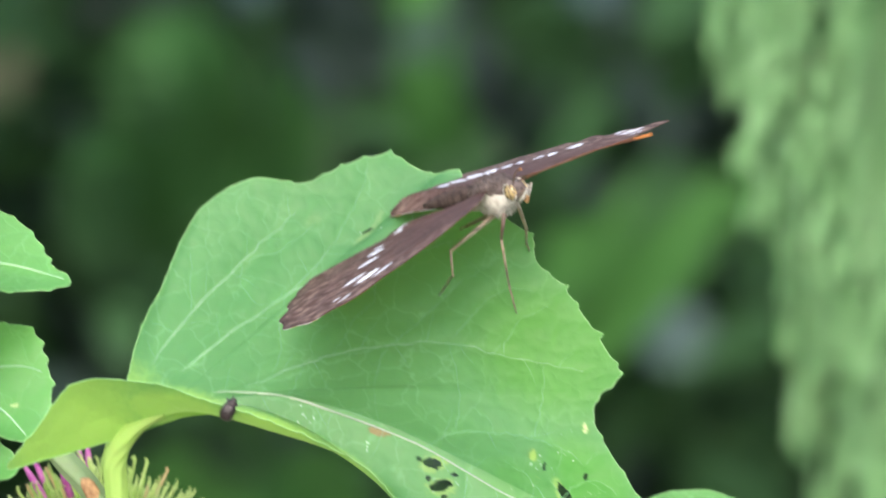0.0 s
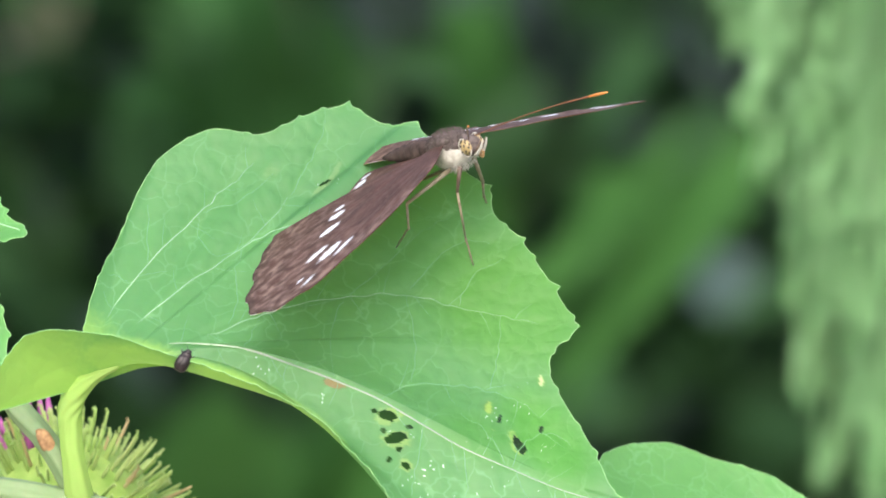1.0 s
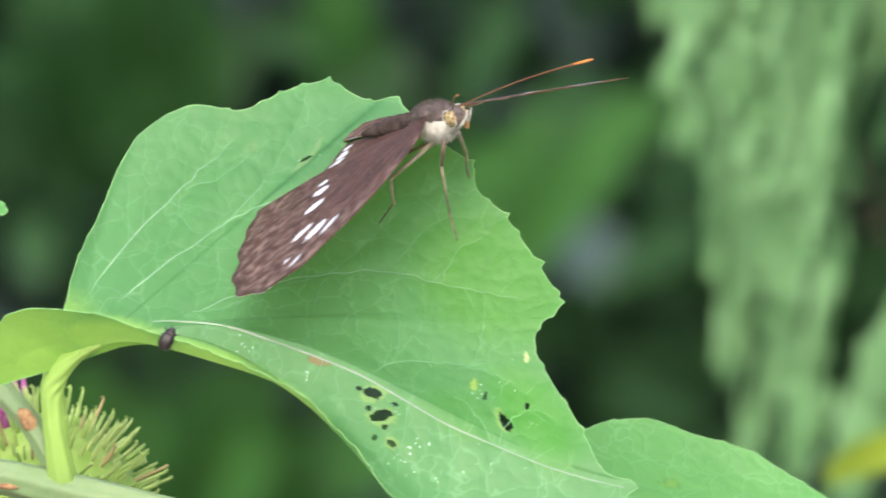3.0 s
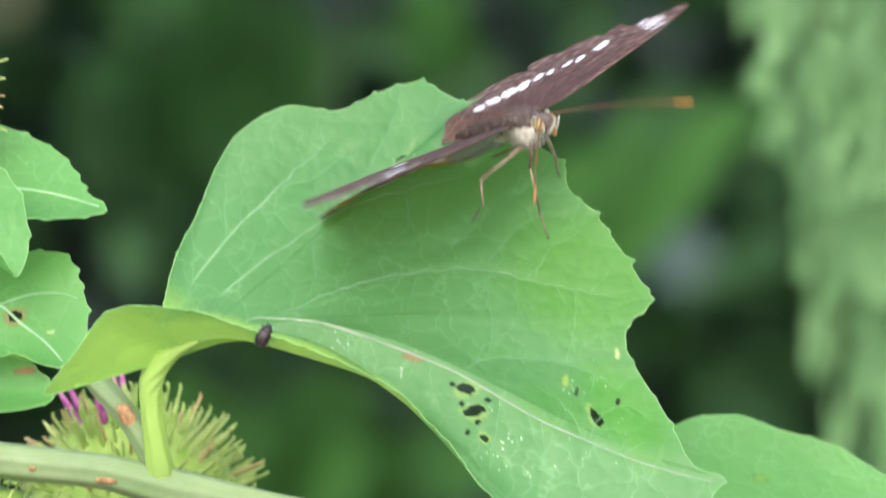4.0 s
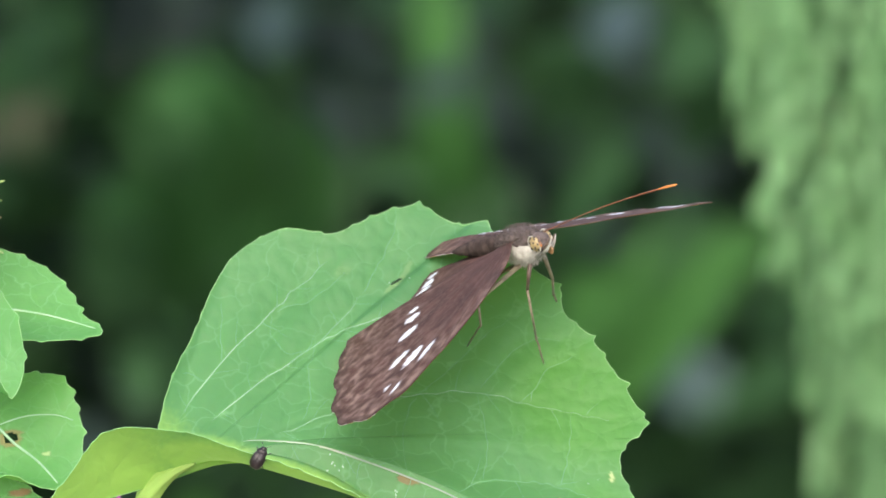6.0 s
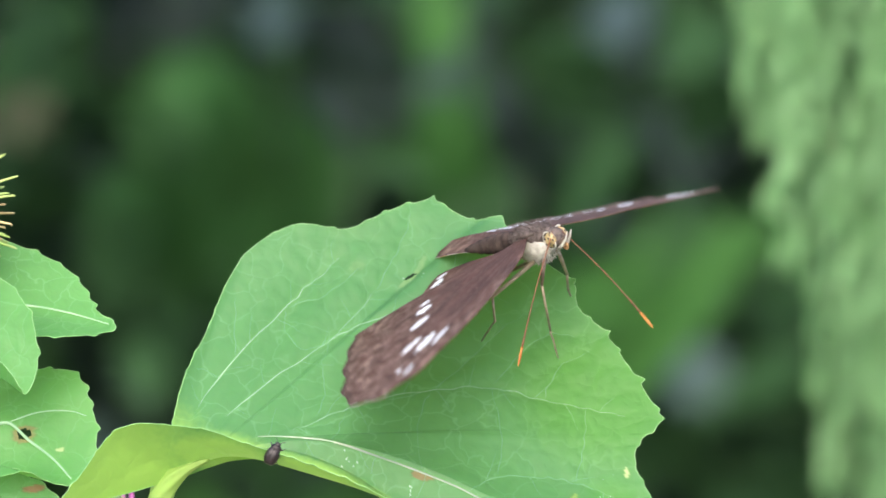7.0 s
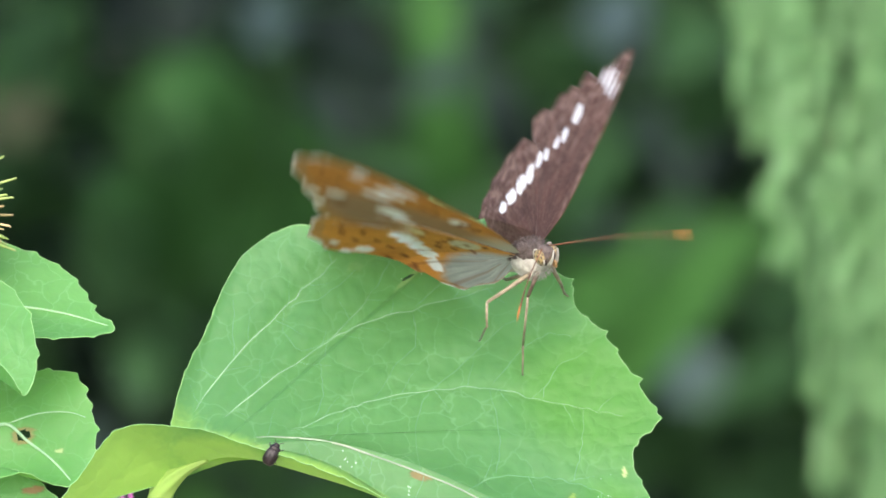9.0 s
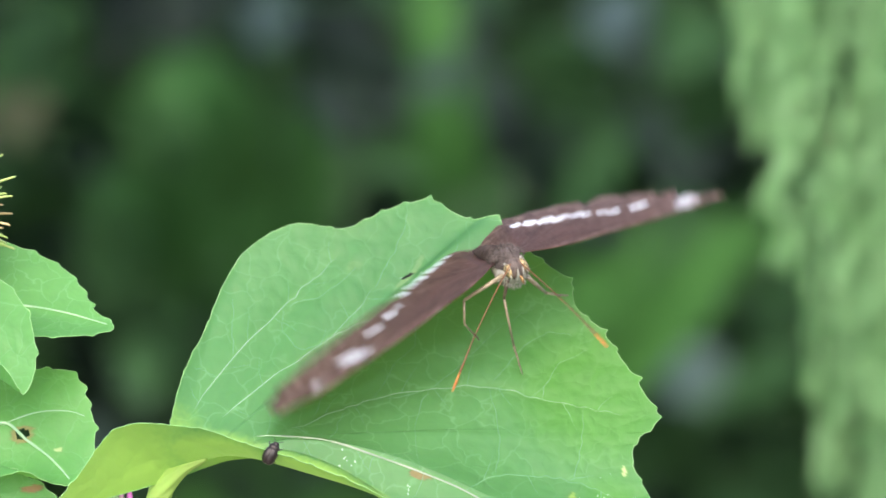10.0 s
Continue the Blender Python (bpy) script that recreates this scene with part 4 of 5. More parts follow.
DARK_FORE_UNDER = [(-4.9, 30.0, 0.6, 0.8), (-0.9, 32.0, 0.5, 0.6), (-3.2, 28.1, 0.5, 0.6), (-7.4, 27.5, 0.5, 0.6), (-12.7, 21.4, 1.1, 1.2), (1.0, 16.6, 0.9, 0.6), (0.9, 14.7, 0.5, 1.0),
                   (3.9, 16.7, 0.5, 0.6), (1.7, 10.5, 0.6, 1.6), (2.0, 8.6, 0.5, 1.2), (0.2, 10.4, 0.5, 0.6)]



def oval(x, y, px, py, long, wide):
    """1 inside an oval whose long way points at the hinge, 0 outside."""
    r = math.hypot(px, py) + 1e-6
    ax, ay = px / r, py / r
    u, v = (x - px) * ax + (y - py) * ay, -(x - px) * ay + (y - py) * ax
    q = math.hypot(u / long, v / wide) + 0.36 * noise.noise(Vector((x * 1.5, y * 1.5, 5)))
    return max(0.0, min(1.0, (1.06 - q) * 4.5))


def blend(a, b, f):
    return tuple(p + (q - p) * f for p, q in zip(a, b))


CHESTNUT, BROWN_UP, DUSK = (0.104, 0.053, 0.044), (0.042, 0.022, 0.019), (0.30, 0.215, 0.185)
ORANGE, RUST, TAUPE, CREAM, SILVER, INK = (0.72, 0.345, 0.075), (0.42, 0.155, 0.035), (0.33, 0.21, 0.135), (0.88, 0.91, 0.95), (0.50, 0.545, 0.55), (0.19, 0.07, 0.024)


def upper_colour(x, y, s, t, fore, worn):
    c = blend(BROWN_UP, CHESTNUT, 0.5 + 0.5 * noise.noise(Vector((x * 0.35, y * 0.35, 1))))
    c = blend(c, DUSK, max(0.0, min(1.0, (t - 0.35) * 1.5)) * max(0.0, 0.22 + 1.1 * noise.noise(Vector((x * 0.7, y * 0.7, 9))) + 0.5 * noise.noise(Vector((x * 1.6, y * 1.6, 19)))))
    c = blend(c, DUSK, 0.22 * max(0.0, noise.noise(Vector((s * 60, t * 7, 2)))) * (0.5 + t))
    c = blend(c, DUSK, 0.30 * max(0.0, noise.noise(Vector((x * 2.6, y * 2.6, 31)))))
    for k in ((WHITE_FORE_WORN if worn else WHITE_FORE) if fore else (WHITE_HIND if worn else WHITE_HIND_WHOLE)):
        f = oval(x, y, *k)
        if f:
            c = blend(c, (0.76, 0.81, 0.91), f)
    vein = abs((s * 9.0) % 1.0 - 0.5)
    if vein > 0.46 and t > 0.3:
        c = blend(c, (0.03, 0.014, 0.011), 0.35)
    if t > 0.965:
        c = blend(c, (0.05, 0.03, 0.025), 0.6)
    return c


def under_colour(x, y, s, t, fore, worn):
    n1 = 0.5 + 0.5 * noise.noise(Vector((x * 0.4, y * 0.4, 11)))
    n2 = 0.5 + 0.5 * noise.noise(Vector((x * 1.3, y * 1.3, 23)))
    c = blend(ORANGE, RUST, min(1.0, (0.6 * n1 + 0.5 * n2) * (1.0 if fore else 0.5)))
    if fore:
        d = math.hypot((x + 11) / 8.5, (y - 18) / 7.5)
        c = blend(c, TAUPE, max(0.0, min(1.0, (1.25 - d) * 1.6)))
        d = math.hypot((x + 3.5) / 5.0, (y - 10) / 9.0)
        c = blend(c, TAUPE, max(0.0, min(0.85, (1.1 - d) * 1.6)))
        c = blend(c, SILVER, max(0.0, min(0.8, (7.5 - y) / 6)) * (1 if x < 3 else 0.2))
        darks, whites = DARK_FORE_UNDER, WHITE_FORE_UNDER
    else:
        d = math.hypot((x + 8.5) / 10.0, (y + 3.0) / 4.6)
        hair = 0.78 + 0.3 * noise.noise(Vector((s * 70, t * 2.5, 41)))
        c = blend(c, tuple(q * hair for q in SILVER), max(0.0, min(1.0, (1.08 - d + 0.12 * n2) * 4)))
        d = math.hypot((x + 7.0) / 2.9, (y - 4.1) / 1.9)
        c = blend(c, (0.60, 0.62, 0.50), max(0.0, min(0.85, (1.1 - d) * 3)))
        d = math.hypot((x + 11.3) / 1.3, (y - 10.0) / 2.0)
        c = blend(c, (0.72, 0.68, 0.42), max(0.0, min(0.85, (1.1 - d) * 3)))
        darks, whites = [(px, py, 0.5, 0.8 if px < -14 else 0.72) for px, py in DARK_HIND_UNDER], WHITE_HIND_UNDER
    if t > 0.93:
        c = blend(c, (0.40, 0.24, 0.10), 0.7)
    for k in whites:
        f = oval(x, y, *k)
        if f:
            c = blend(c, CREAM, f)
    for px, py, long, wide in darks:
        f = oval(x, y, px, py, long, wide)
        if f:
            c = blend(c, INK, f * 0.9)
    vein = abs((s * 9.0) % 1.0 - 0.5)
    if vein > 0.46 and t > 0.25:
        c = blend(c, (0.22, 0.09, 0.03), 0.45)
    if fore and t > 0.97 and s < 0.36:
        c = blend(c, (0.10, 0.05, 0.03), 0.85)
    elif t > 0.983:
        c = blend(c, CREAM, 0.75 if noise.noise(Vector((s * 45, 0, 8))) > -0.1 else 0.1)
    return c


def wing_mesh(name, outline, side, fore, ragged, seed):
    """A thin two-sided wing: a fan of rays from the hinge, scalloped at its outer edge, its pattern in the attribute 'pattern'."""
    cols, rows = 170, 84
    edge = spline(outline, cols)
    hinge = np.array((0.2, 0.0)) if fore else np.array((-0.3, 0.0))
    reach = np.linalg.norm(edge - hinge, axis=1)
    rim = edge.copy()
    for k in range(cols):
        far = min(1.0, max(0.0, (reach[k] - 14) / 8))
        q = 0.35 * math.sin(k * 0.42) * far + ragged * far * noise.noise(Vector((k * 0.5, seed, 0)))
        rim[k] += (edge[k] - hinge) / max(reach[k], 1) * q
    verts, colours = [], []
    for layer in (1, -1):
        for i in range(rows):
            t = i / (rows - 1)
            for k in range(cols):
                x, y = hinge + t * (rim[k] - hinge)
                s = k / (cols - 1)
                z = 0.05 * layer - (0.12 if not fore else 0.0) + 0.010 * y * (1 - y / 40) * (1 if fore else 0.6)
                z += 0.09 * math.cos(s * 9 * 2 * math.pi) * t * (1 - 0.4 * t)
                if fore:
                    z -= 0.003 * max(0.0, -x - 5) ** 2
                else:
                    z -= 0.55 * max(0.0, 1.6 - y) * min(1.0, -x / 8) + 0.008 * max(0.0, -x - 14) ** 2
                verts.append((x * MM, side * y * MM, z * MM))
                colours.append((*(upper_colour if layer > 0 else under_colour)(x, y, s, t, fore, side > 0), 1.0))
    faces = []
    size = rows * cols
    for layer in (0, 1):
        for i in range(rows - 1):
            for k in range(cols - 1):
                a = layer * size + i * cols + k
                f = (a, a + 1, a + cols + 1, a + cols)
                faces.append(f if (layer == 0) == (side < 0) else f[::-1])
    for k in range(cols - 1):
        a = (rows - 1) * cols + k
        f = (a, a + 1, size + a + 1, size + a)
        faces.append(f[::-1] if side < 0 else f)
    me = bpy.data.meshes.new(name)
    me.from_pydata(verts, [], faces)
    me.color_attributes.new("pattern", "FLOAT_COLOR", "POINT").data.foreach_set("color", np.array(colours).ravel())
    me.materials.append(WING)
    me.shade_smooth()
    return me


wings = []
for side, fore_line, hind_line, ragged in ((1, FORE_WORN, HIND_WORN, 0.7), (-1, FORE, HIND, 0.15)):
    a = part("forewing", wing_mesh("forewing", fore_line, side, True, ragged, 3 + side), WING, butterfly,
             "worn ragged brown forewing with white marks" if side > 0 else "brown forewing with white marks and orange underside")
    b = part("hindwing", wing_mesh("hindwing", hind_line, side, False, ragged, 8 + side), WING, butterfly,
             "worn brown hindwing with a white band" if side > 0 else "brown hindwing with a white band and orange underside")
    wings += [(a, side, True), (b, side, False)]


legs = []


# legs: from the breast to where they stand on the leaf (leaf-space x, y of the feet)
def build_leg(root, knee, foot_xy, seed, step=None, bend=None):
    q, nrm = drop_on(leaf_tree, *foot_xy)
    foot = REST.inverted() @ q
    root, knee = mm(*root), REST.inverted() @ W(*knee)
    ankle = REST.inverted() @ W(*bend) if bend else knee.lerp(foot, 0.62) + (knee - foot).cross(Vector((0, 0, 1))).normalized() * 0.25 * MM
    bm = bmesh.new()
    tube(bm, [root, root.lerp(knee, 0.5), knee], [0.36 * MM, 0.29 * MM, 0.22 * MM], 8)
    leg = body_part("leg", bm, LEGDARK if seed == 1 else LEGPALE, "slender pale brown leg")
    bm = bmesh.new()
    tube(bm, [knee, knee.lerp(ankle, 0.5), ankle], [0.20 * MM, 0.17 * MM, 0.15 * MM], 8)
    body_part("shin", bm, LEGPALE, "", leg)
    bm = bmesh.new()
    rng = random.Random(seed)
    pts = [ankle.lerp(foot, f) + Vector([rng.uniform(-0.06, 0.06) * MM for _ in range(3)]) for f in np.linspace(0, 1, 7)]
    tube(bm, pts, [0.16 * MM, 0.13 * MM, 0.15 * MM, 0.12 * MM, 0.14 * MM, 0.11 * MM, 0.08 * MM], 7)
    for d in (-1, 1):
        tube(bm, [ankle, ankle + (foot - ankle) * 0.12 + Vector((0, d * 0.4 * MM, 0))], [0.05 * MM, 0.02 * MM], 4)
    body_part("foot", bm, LEGPALE, "", leg)
    legs.append((leg, root, foot, q, drop_on(leaf_tree, *step)[0] if step else q))


build_leg((2.9, -1.1, -2.3), (11.6, 9.9, -8), (13.8, 0.2), 1, (9.3, -2.1))
build_leg((1.0, -1.4, -2.3), (4.9, 8.3, -5.5), (3.5, 2.5), 2, bend=(5.2, 5.1, -5.8))
build_leg((3.4, 1.2, -1.8), (15.0, 11.4, -12), (15.6, 8.4), 3)
build_leg((0.8, 1.3, -2.2), (7.4, 11.8, -15), (6.4, 11.4), 4)

# ---------------------------------------------------------------- ground and the growth behind
# The unseen ground is made pale to throw light onto the wing undersides.
BOUNCE_EARTH = plain_material("bounce_earth", (0.17, 0.155, 0.115), (0.26, 0.235, 0.18), 14, 0.95, 0.01)
BARK = plain_material("bark", (0.05, 0.04, 0.03), (0.13, 0.11, 0.09), 40, 0.9, 0.004)
# The hedge's shade is put into these dark leaf colours.
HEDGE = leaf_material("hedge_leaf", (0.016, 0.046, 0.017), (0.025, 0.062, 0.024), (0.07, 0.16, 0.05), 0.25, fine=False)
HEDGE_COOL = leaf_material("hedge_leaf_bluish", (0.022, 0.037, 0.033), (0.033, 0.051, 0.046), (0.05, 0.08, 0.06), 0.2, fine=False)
HEDGE_SHADED = leaf_material("hedge_leaf_shaded", (0.015, 0.028, 0.025), (0.023, 0.040, 0.036), (0.04, 0.06, 0.05), 0.15, fine=False)
FROND_LIGHT = leaf_material("weed_leaf_light", (0.026, 0.086, 0.020), (0.037, 0.108, 0.026), (0.05, 0.13, 0.03), 0.25, fine=False)
FROND = leaf_material("weed_leaf", (0.019, 0.062, 0.018), (0.028, 0.085, 0.024), (0.05, 0.12, 0.03), 0.25, fine=False)
WILLOW = leaf_material("willow_leaf", (0.15, 0.315, 0.14), (0.22, 0.39, 0.205), (0.18, 0.40, 0.13), 0.4, fine=False)
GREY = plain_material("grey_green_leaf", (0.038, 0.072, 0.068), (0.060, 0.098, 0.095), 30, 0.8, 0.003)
# Sky glints between the leaves, put into the colour of two added shoots.
SKY_GLINT = plain_material("sky_glint_leaf", (0.018, 0.040, 0.045), (0.028, 0.055, 0.062), 30, 0.8, 0.003)
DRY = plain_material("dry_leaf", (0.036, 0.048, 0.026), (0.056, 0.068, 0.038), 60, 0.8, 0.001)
YELLOWLEAF = leaf_material("yellow_leaf", (0.14, 0.20, 0.02), (0.20, 0.26, 0.03), (0.2, 0.3, 0.03), 0.35, fine=False)
RUSTLEAF = plain_material("rust_leaf", (0.13, 0.105, 0.045), (0.17, 0.135, 0.06), 60, 0.8, 0.001)

bm = bmesh.new()
side = 60
vs = {}
for i in range(side + 1):
    for j in range(side + 1):
        u, v = i / side * 2 - 1, j / side * 2 - 1
        x, y = math.copysign(abs(u) ** 3, u) * 400, math.copysign(abs(v) ** 3, v) * 400
        h = 0.05 * noise.noise(Vector((x * 0.6, y * 0.6, 0))) if math.hypot(x, y) < 40 else 0.0
        vs[i, j] = bm.verts.new((x, y + 2, h - 0.03))
for i in range(side):
    for j in range(side):
        bm.faces.new((vs[i, j], vs[i + 1, j], vs[i + 1, j + 1], vs[i, j + 1]))
tagged(new("ground", finish(bm, "ground", BOUNCE_EARTH)), "unseen pale ground that bounces light up to the wings", "ground", kind="structure")


def leaf_shape(length, width, fold=0.15, droop=0.2, steps=5):
    """Points and faces of one simple pointed leaf along +x, folded along its rib."""
    pts, faces = [], []
    for k in range(steps + 1):
        f = k / steps
        w = width * (math.sin(math.pi * min(1, f ** 0.8)) ** 0.8 if 0 < f < 1 else 0.02)
        z = -droop * length * f * f
        pts += [(length * f, -w / 2, z + fold * w), (length * f, 0, z), (length * f, w / 2, z + fold * w)]
    for k in range(steps):
        a = 3 * k
        faces += [(a, a + 3, a + 4, a + 1), (a + 1, a + 4, a + 5, a + 2)]
    return np.array(pts), faces


def many_leaves(name, poses, length, width, mat, parent, label, rng, droop=0.2):
    pts, faces = leaf_shape(length, width, 0.15, droop)
    allp, allf = [], []
    for m, s in poses:
        n0 = len(allp)
        a = np.array(m)
        for q in pts * s @ a[:3, :3].T + a[:3, 3]:
            allp.append(tuple(q))
        allf += [tuple(n0 + i for i in f) for f in faces]
    me = bpy.data.meshes.new(name)
    me.from_pydata(allp, [], allf)
    me.materials.append(mat)
    me.shade_smooth()
    return tagged(part(name, me, mat, parent, label), kind="stuff")


def build_shrub(x, y, height, spread, seed, mat):
    rng = random.Random(seed)
    bush = thing("shrub", (x, y, 0), "dark leafy shrub with deep shade put into its leaf colour", "shrub", "shrubs behind the burdock")
    poses = []
    for k in range(7):
        a = rng.uniform(0, 2 * math.pi)
        top = Vector((x + spread * rng.uniform(0.3, 0.9) * math.cos(a), y + 0.4 * spread * rng.uniform(0.3, 0.9) * math.sin(a), height * rng.uniform(0.6, 1.0)))
        foot = Vector((x + 0.06 * math.cos(a), y + 0.06 * math.sin(a), -0.05))
        mid = foot.lerp(top, 0.5) + Vector((rng.uniform(-0.1, 0.1), 0, 0.1))
        pts = [Vector(q) for q in spline([foot, foot.lerp(mid, 0.5), mid, top], 16)]
        bm = bmesh.new()
        tube(bm, pts, [0.012 * (1 - 0.8 * i / 15) for i in range(16)], 7)
        part("stem", bm, BARK, bush)
        for j in range(700):
            q = pts[rng.randrange(2, 16)] + Vector((rng.gauss(0, 0.16), rng.gauss(0, 0.11), rng.gauss(0, 0.15)))
            if q.z < 0.02:
                q.z = rng.uniform(0.02, 0.3)
            m = Matrix.Translation(q) @ Euler((rng.uniform(-0.7, 0.7), rng.uniform(-0.3, 0.9), rng.uniform(0, 6.3))).to_matrix().to_4x4()
            poses.append((m, rng.uniform(0.6, 1.3)))
    many_leaves("foliage", poses, 0.046, 0.025, mat, bush, "dense dark green leaves", rng)
    return bush


row = [(x + 0.12 * (k % 3), 3.95 + 0.10 * (k % 2), 0.50 + 0.05 * (k % 3), 0.45) for k, x in enumerate((-1.6, -1.1, -0.6, -0.1, 0.4, 0.9, 1.4))]
row += [(x, 4.45, 0.75 + 0.06 * (k % 2), 0.5) for k, x in enumerate((-1.7, -1.05, -0.4, 0.25, 0.9, 1.55))]
row += [(x, 5.2, 1.3 + 0.15 * (k % 2), 0.6) for k, x in enumerate((-2.2, -1.4, -0.6, 0.2, 1.0, 1.8))]
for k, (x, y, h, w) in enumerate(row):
    # the back row gets the darkest leaves, as painted shade
    build_shrub(x, y, h, w, 50 + k, HEDGE_SHADED if k >= 13 else HEDGE_COOL if k % 2 else HEDGE)


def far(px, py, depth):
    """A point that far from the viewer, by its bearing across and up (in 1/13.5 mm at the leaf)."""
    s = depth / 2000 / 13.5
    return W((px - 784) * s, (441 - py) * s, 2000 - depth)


def weed(label, blades, mat, name="weed"):
    """A plant with a few broad arching blades that rise from the ground."""
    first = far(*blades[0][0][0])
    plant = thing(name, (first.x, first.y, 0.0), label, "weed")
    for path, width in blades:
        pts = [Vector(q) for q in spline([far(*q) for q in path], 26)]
        start = pts[0]
        bm = bmesh.new()
        ground = Vector((first.x, first.y, -0.02))
        tube(bm, [Vector(q) for q in spline([ground, ground.lerp(start, 0.5) + Vector((0, 0.02, 0.02)), start], 12)], 0.0016, 6)
        part("stem", bm, HEDGE, plant)
        rows = []
        for k, q in enumerate(pts):
            f = k / 25
            w = width * max(0.05, math.sin(math.pi * (0.06 + 0.9 * f)) ** 0.7) / 2
            way = (pts[min(k + 1, 25)] - pts[max(k - 1, 0)]).normalized()
            side = way.cross(Vector((0.1, -0.9, 0.4))).normalized()
            lift = side.cross(way) * 0.2 * w
            rows.append([q - side * w + lift, q - side * w * 0.5 + lift * 0.3, q, q + side * w * 0.5 + lift * 0.3, q + side * w + lift])
        part("blade", grid_mesh("blade", [[tuple(v) for v in r] for r in rows], mat), mat, plant)
    return plant


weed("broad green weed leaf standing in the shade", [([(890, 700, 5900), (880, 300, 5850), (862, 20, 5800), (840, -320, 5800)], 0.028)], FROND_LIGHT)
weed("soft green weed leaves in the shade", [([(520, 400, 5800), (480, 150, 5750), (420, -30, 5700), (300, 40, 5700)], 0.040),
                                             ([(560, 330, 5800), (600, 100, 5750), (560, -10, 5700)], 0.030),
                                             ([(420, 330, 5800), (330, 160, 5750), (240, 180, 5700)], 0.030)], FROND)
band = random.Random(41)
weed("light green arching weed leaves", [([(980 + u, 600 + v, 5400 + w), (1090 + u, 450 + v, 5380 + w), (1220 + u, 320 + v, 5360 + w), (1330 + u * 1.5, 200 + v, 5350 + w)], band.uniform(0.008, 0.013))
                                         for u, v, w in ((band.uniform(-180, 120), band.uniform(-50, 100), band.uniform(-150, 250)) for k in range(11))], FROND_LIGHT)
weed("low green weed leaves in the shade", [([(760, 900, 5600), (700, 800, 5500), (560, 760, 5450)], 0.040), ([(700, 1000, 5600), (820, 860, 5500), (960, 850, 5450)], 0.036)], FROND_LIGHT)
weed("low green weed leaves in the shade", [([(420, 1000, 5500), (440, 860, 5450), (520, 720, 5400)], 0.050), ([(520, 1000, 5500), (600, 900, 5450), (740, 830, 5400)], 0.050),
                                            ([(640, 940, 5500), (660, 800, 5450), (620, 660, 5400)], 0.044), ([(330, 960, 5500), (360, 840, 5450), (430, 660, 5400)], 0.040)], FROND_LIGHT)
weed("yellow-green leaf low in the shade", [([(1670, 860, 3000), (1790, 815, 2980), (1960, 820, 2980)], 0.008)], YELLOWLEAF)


# pale shoots added in the background; the bluish two have sky glints painted in
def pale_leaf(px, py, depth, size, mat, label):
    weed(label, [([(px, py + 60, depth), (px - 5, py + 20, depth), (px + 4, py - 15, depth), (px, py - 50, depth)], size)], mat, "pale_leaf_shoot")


pale_leaf(1303, 456, 5900, 0.026, GREY, "pale grey-green leaf shoot")
pale_leaf(1168, -185, 5900, 0.024, SKY_GLINT, "added bluish leaf shoot coloured as a sky glint")
pale_leaf(558, -190, 5900, 0.022, SKY_GLINT, "added bluish leaf shoot coloured as a sky glint")
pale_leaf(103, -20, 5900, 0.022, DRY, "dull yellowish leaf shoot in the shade")


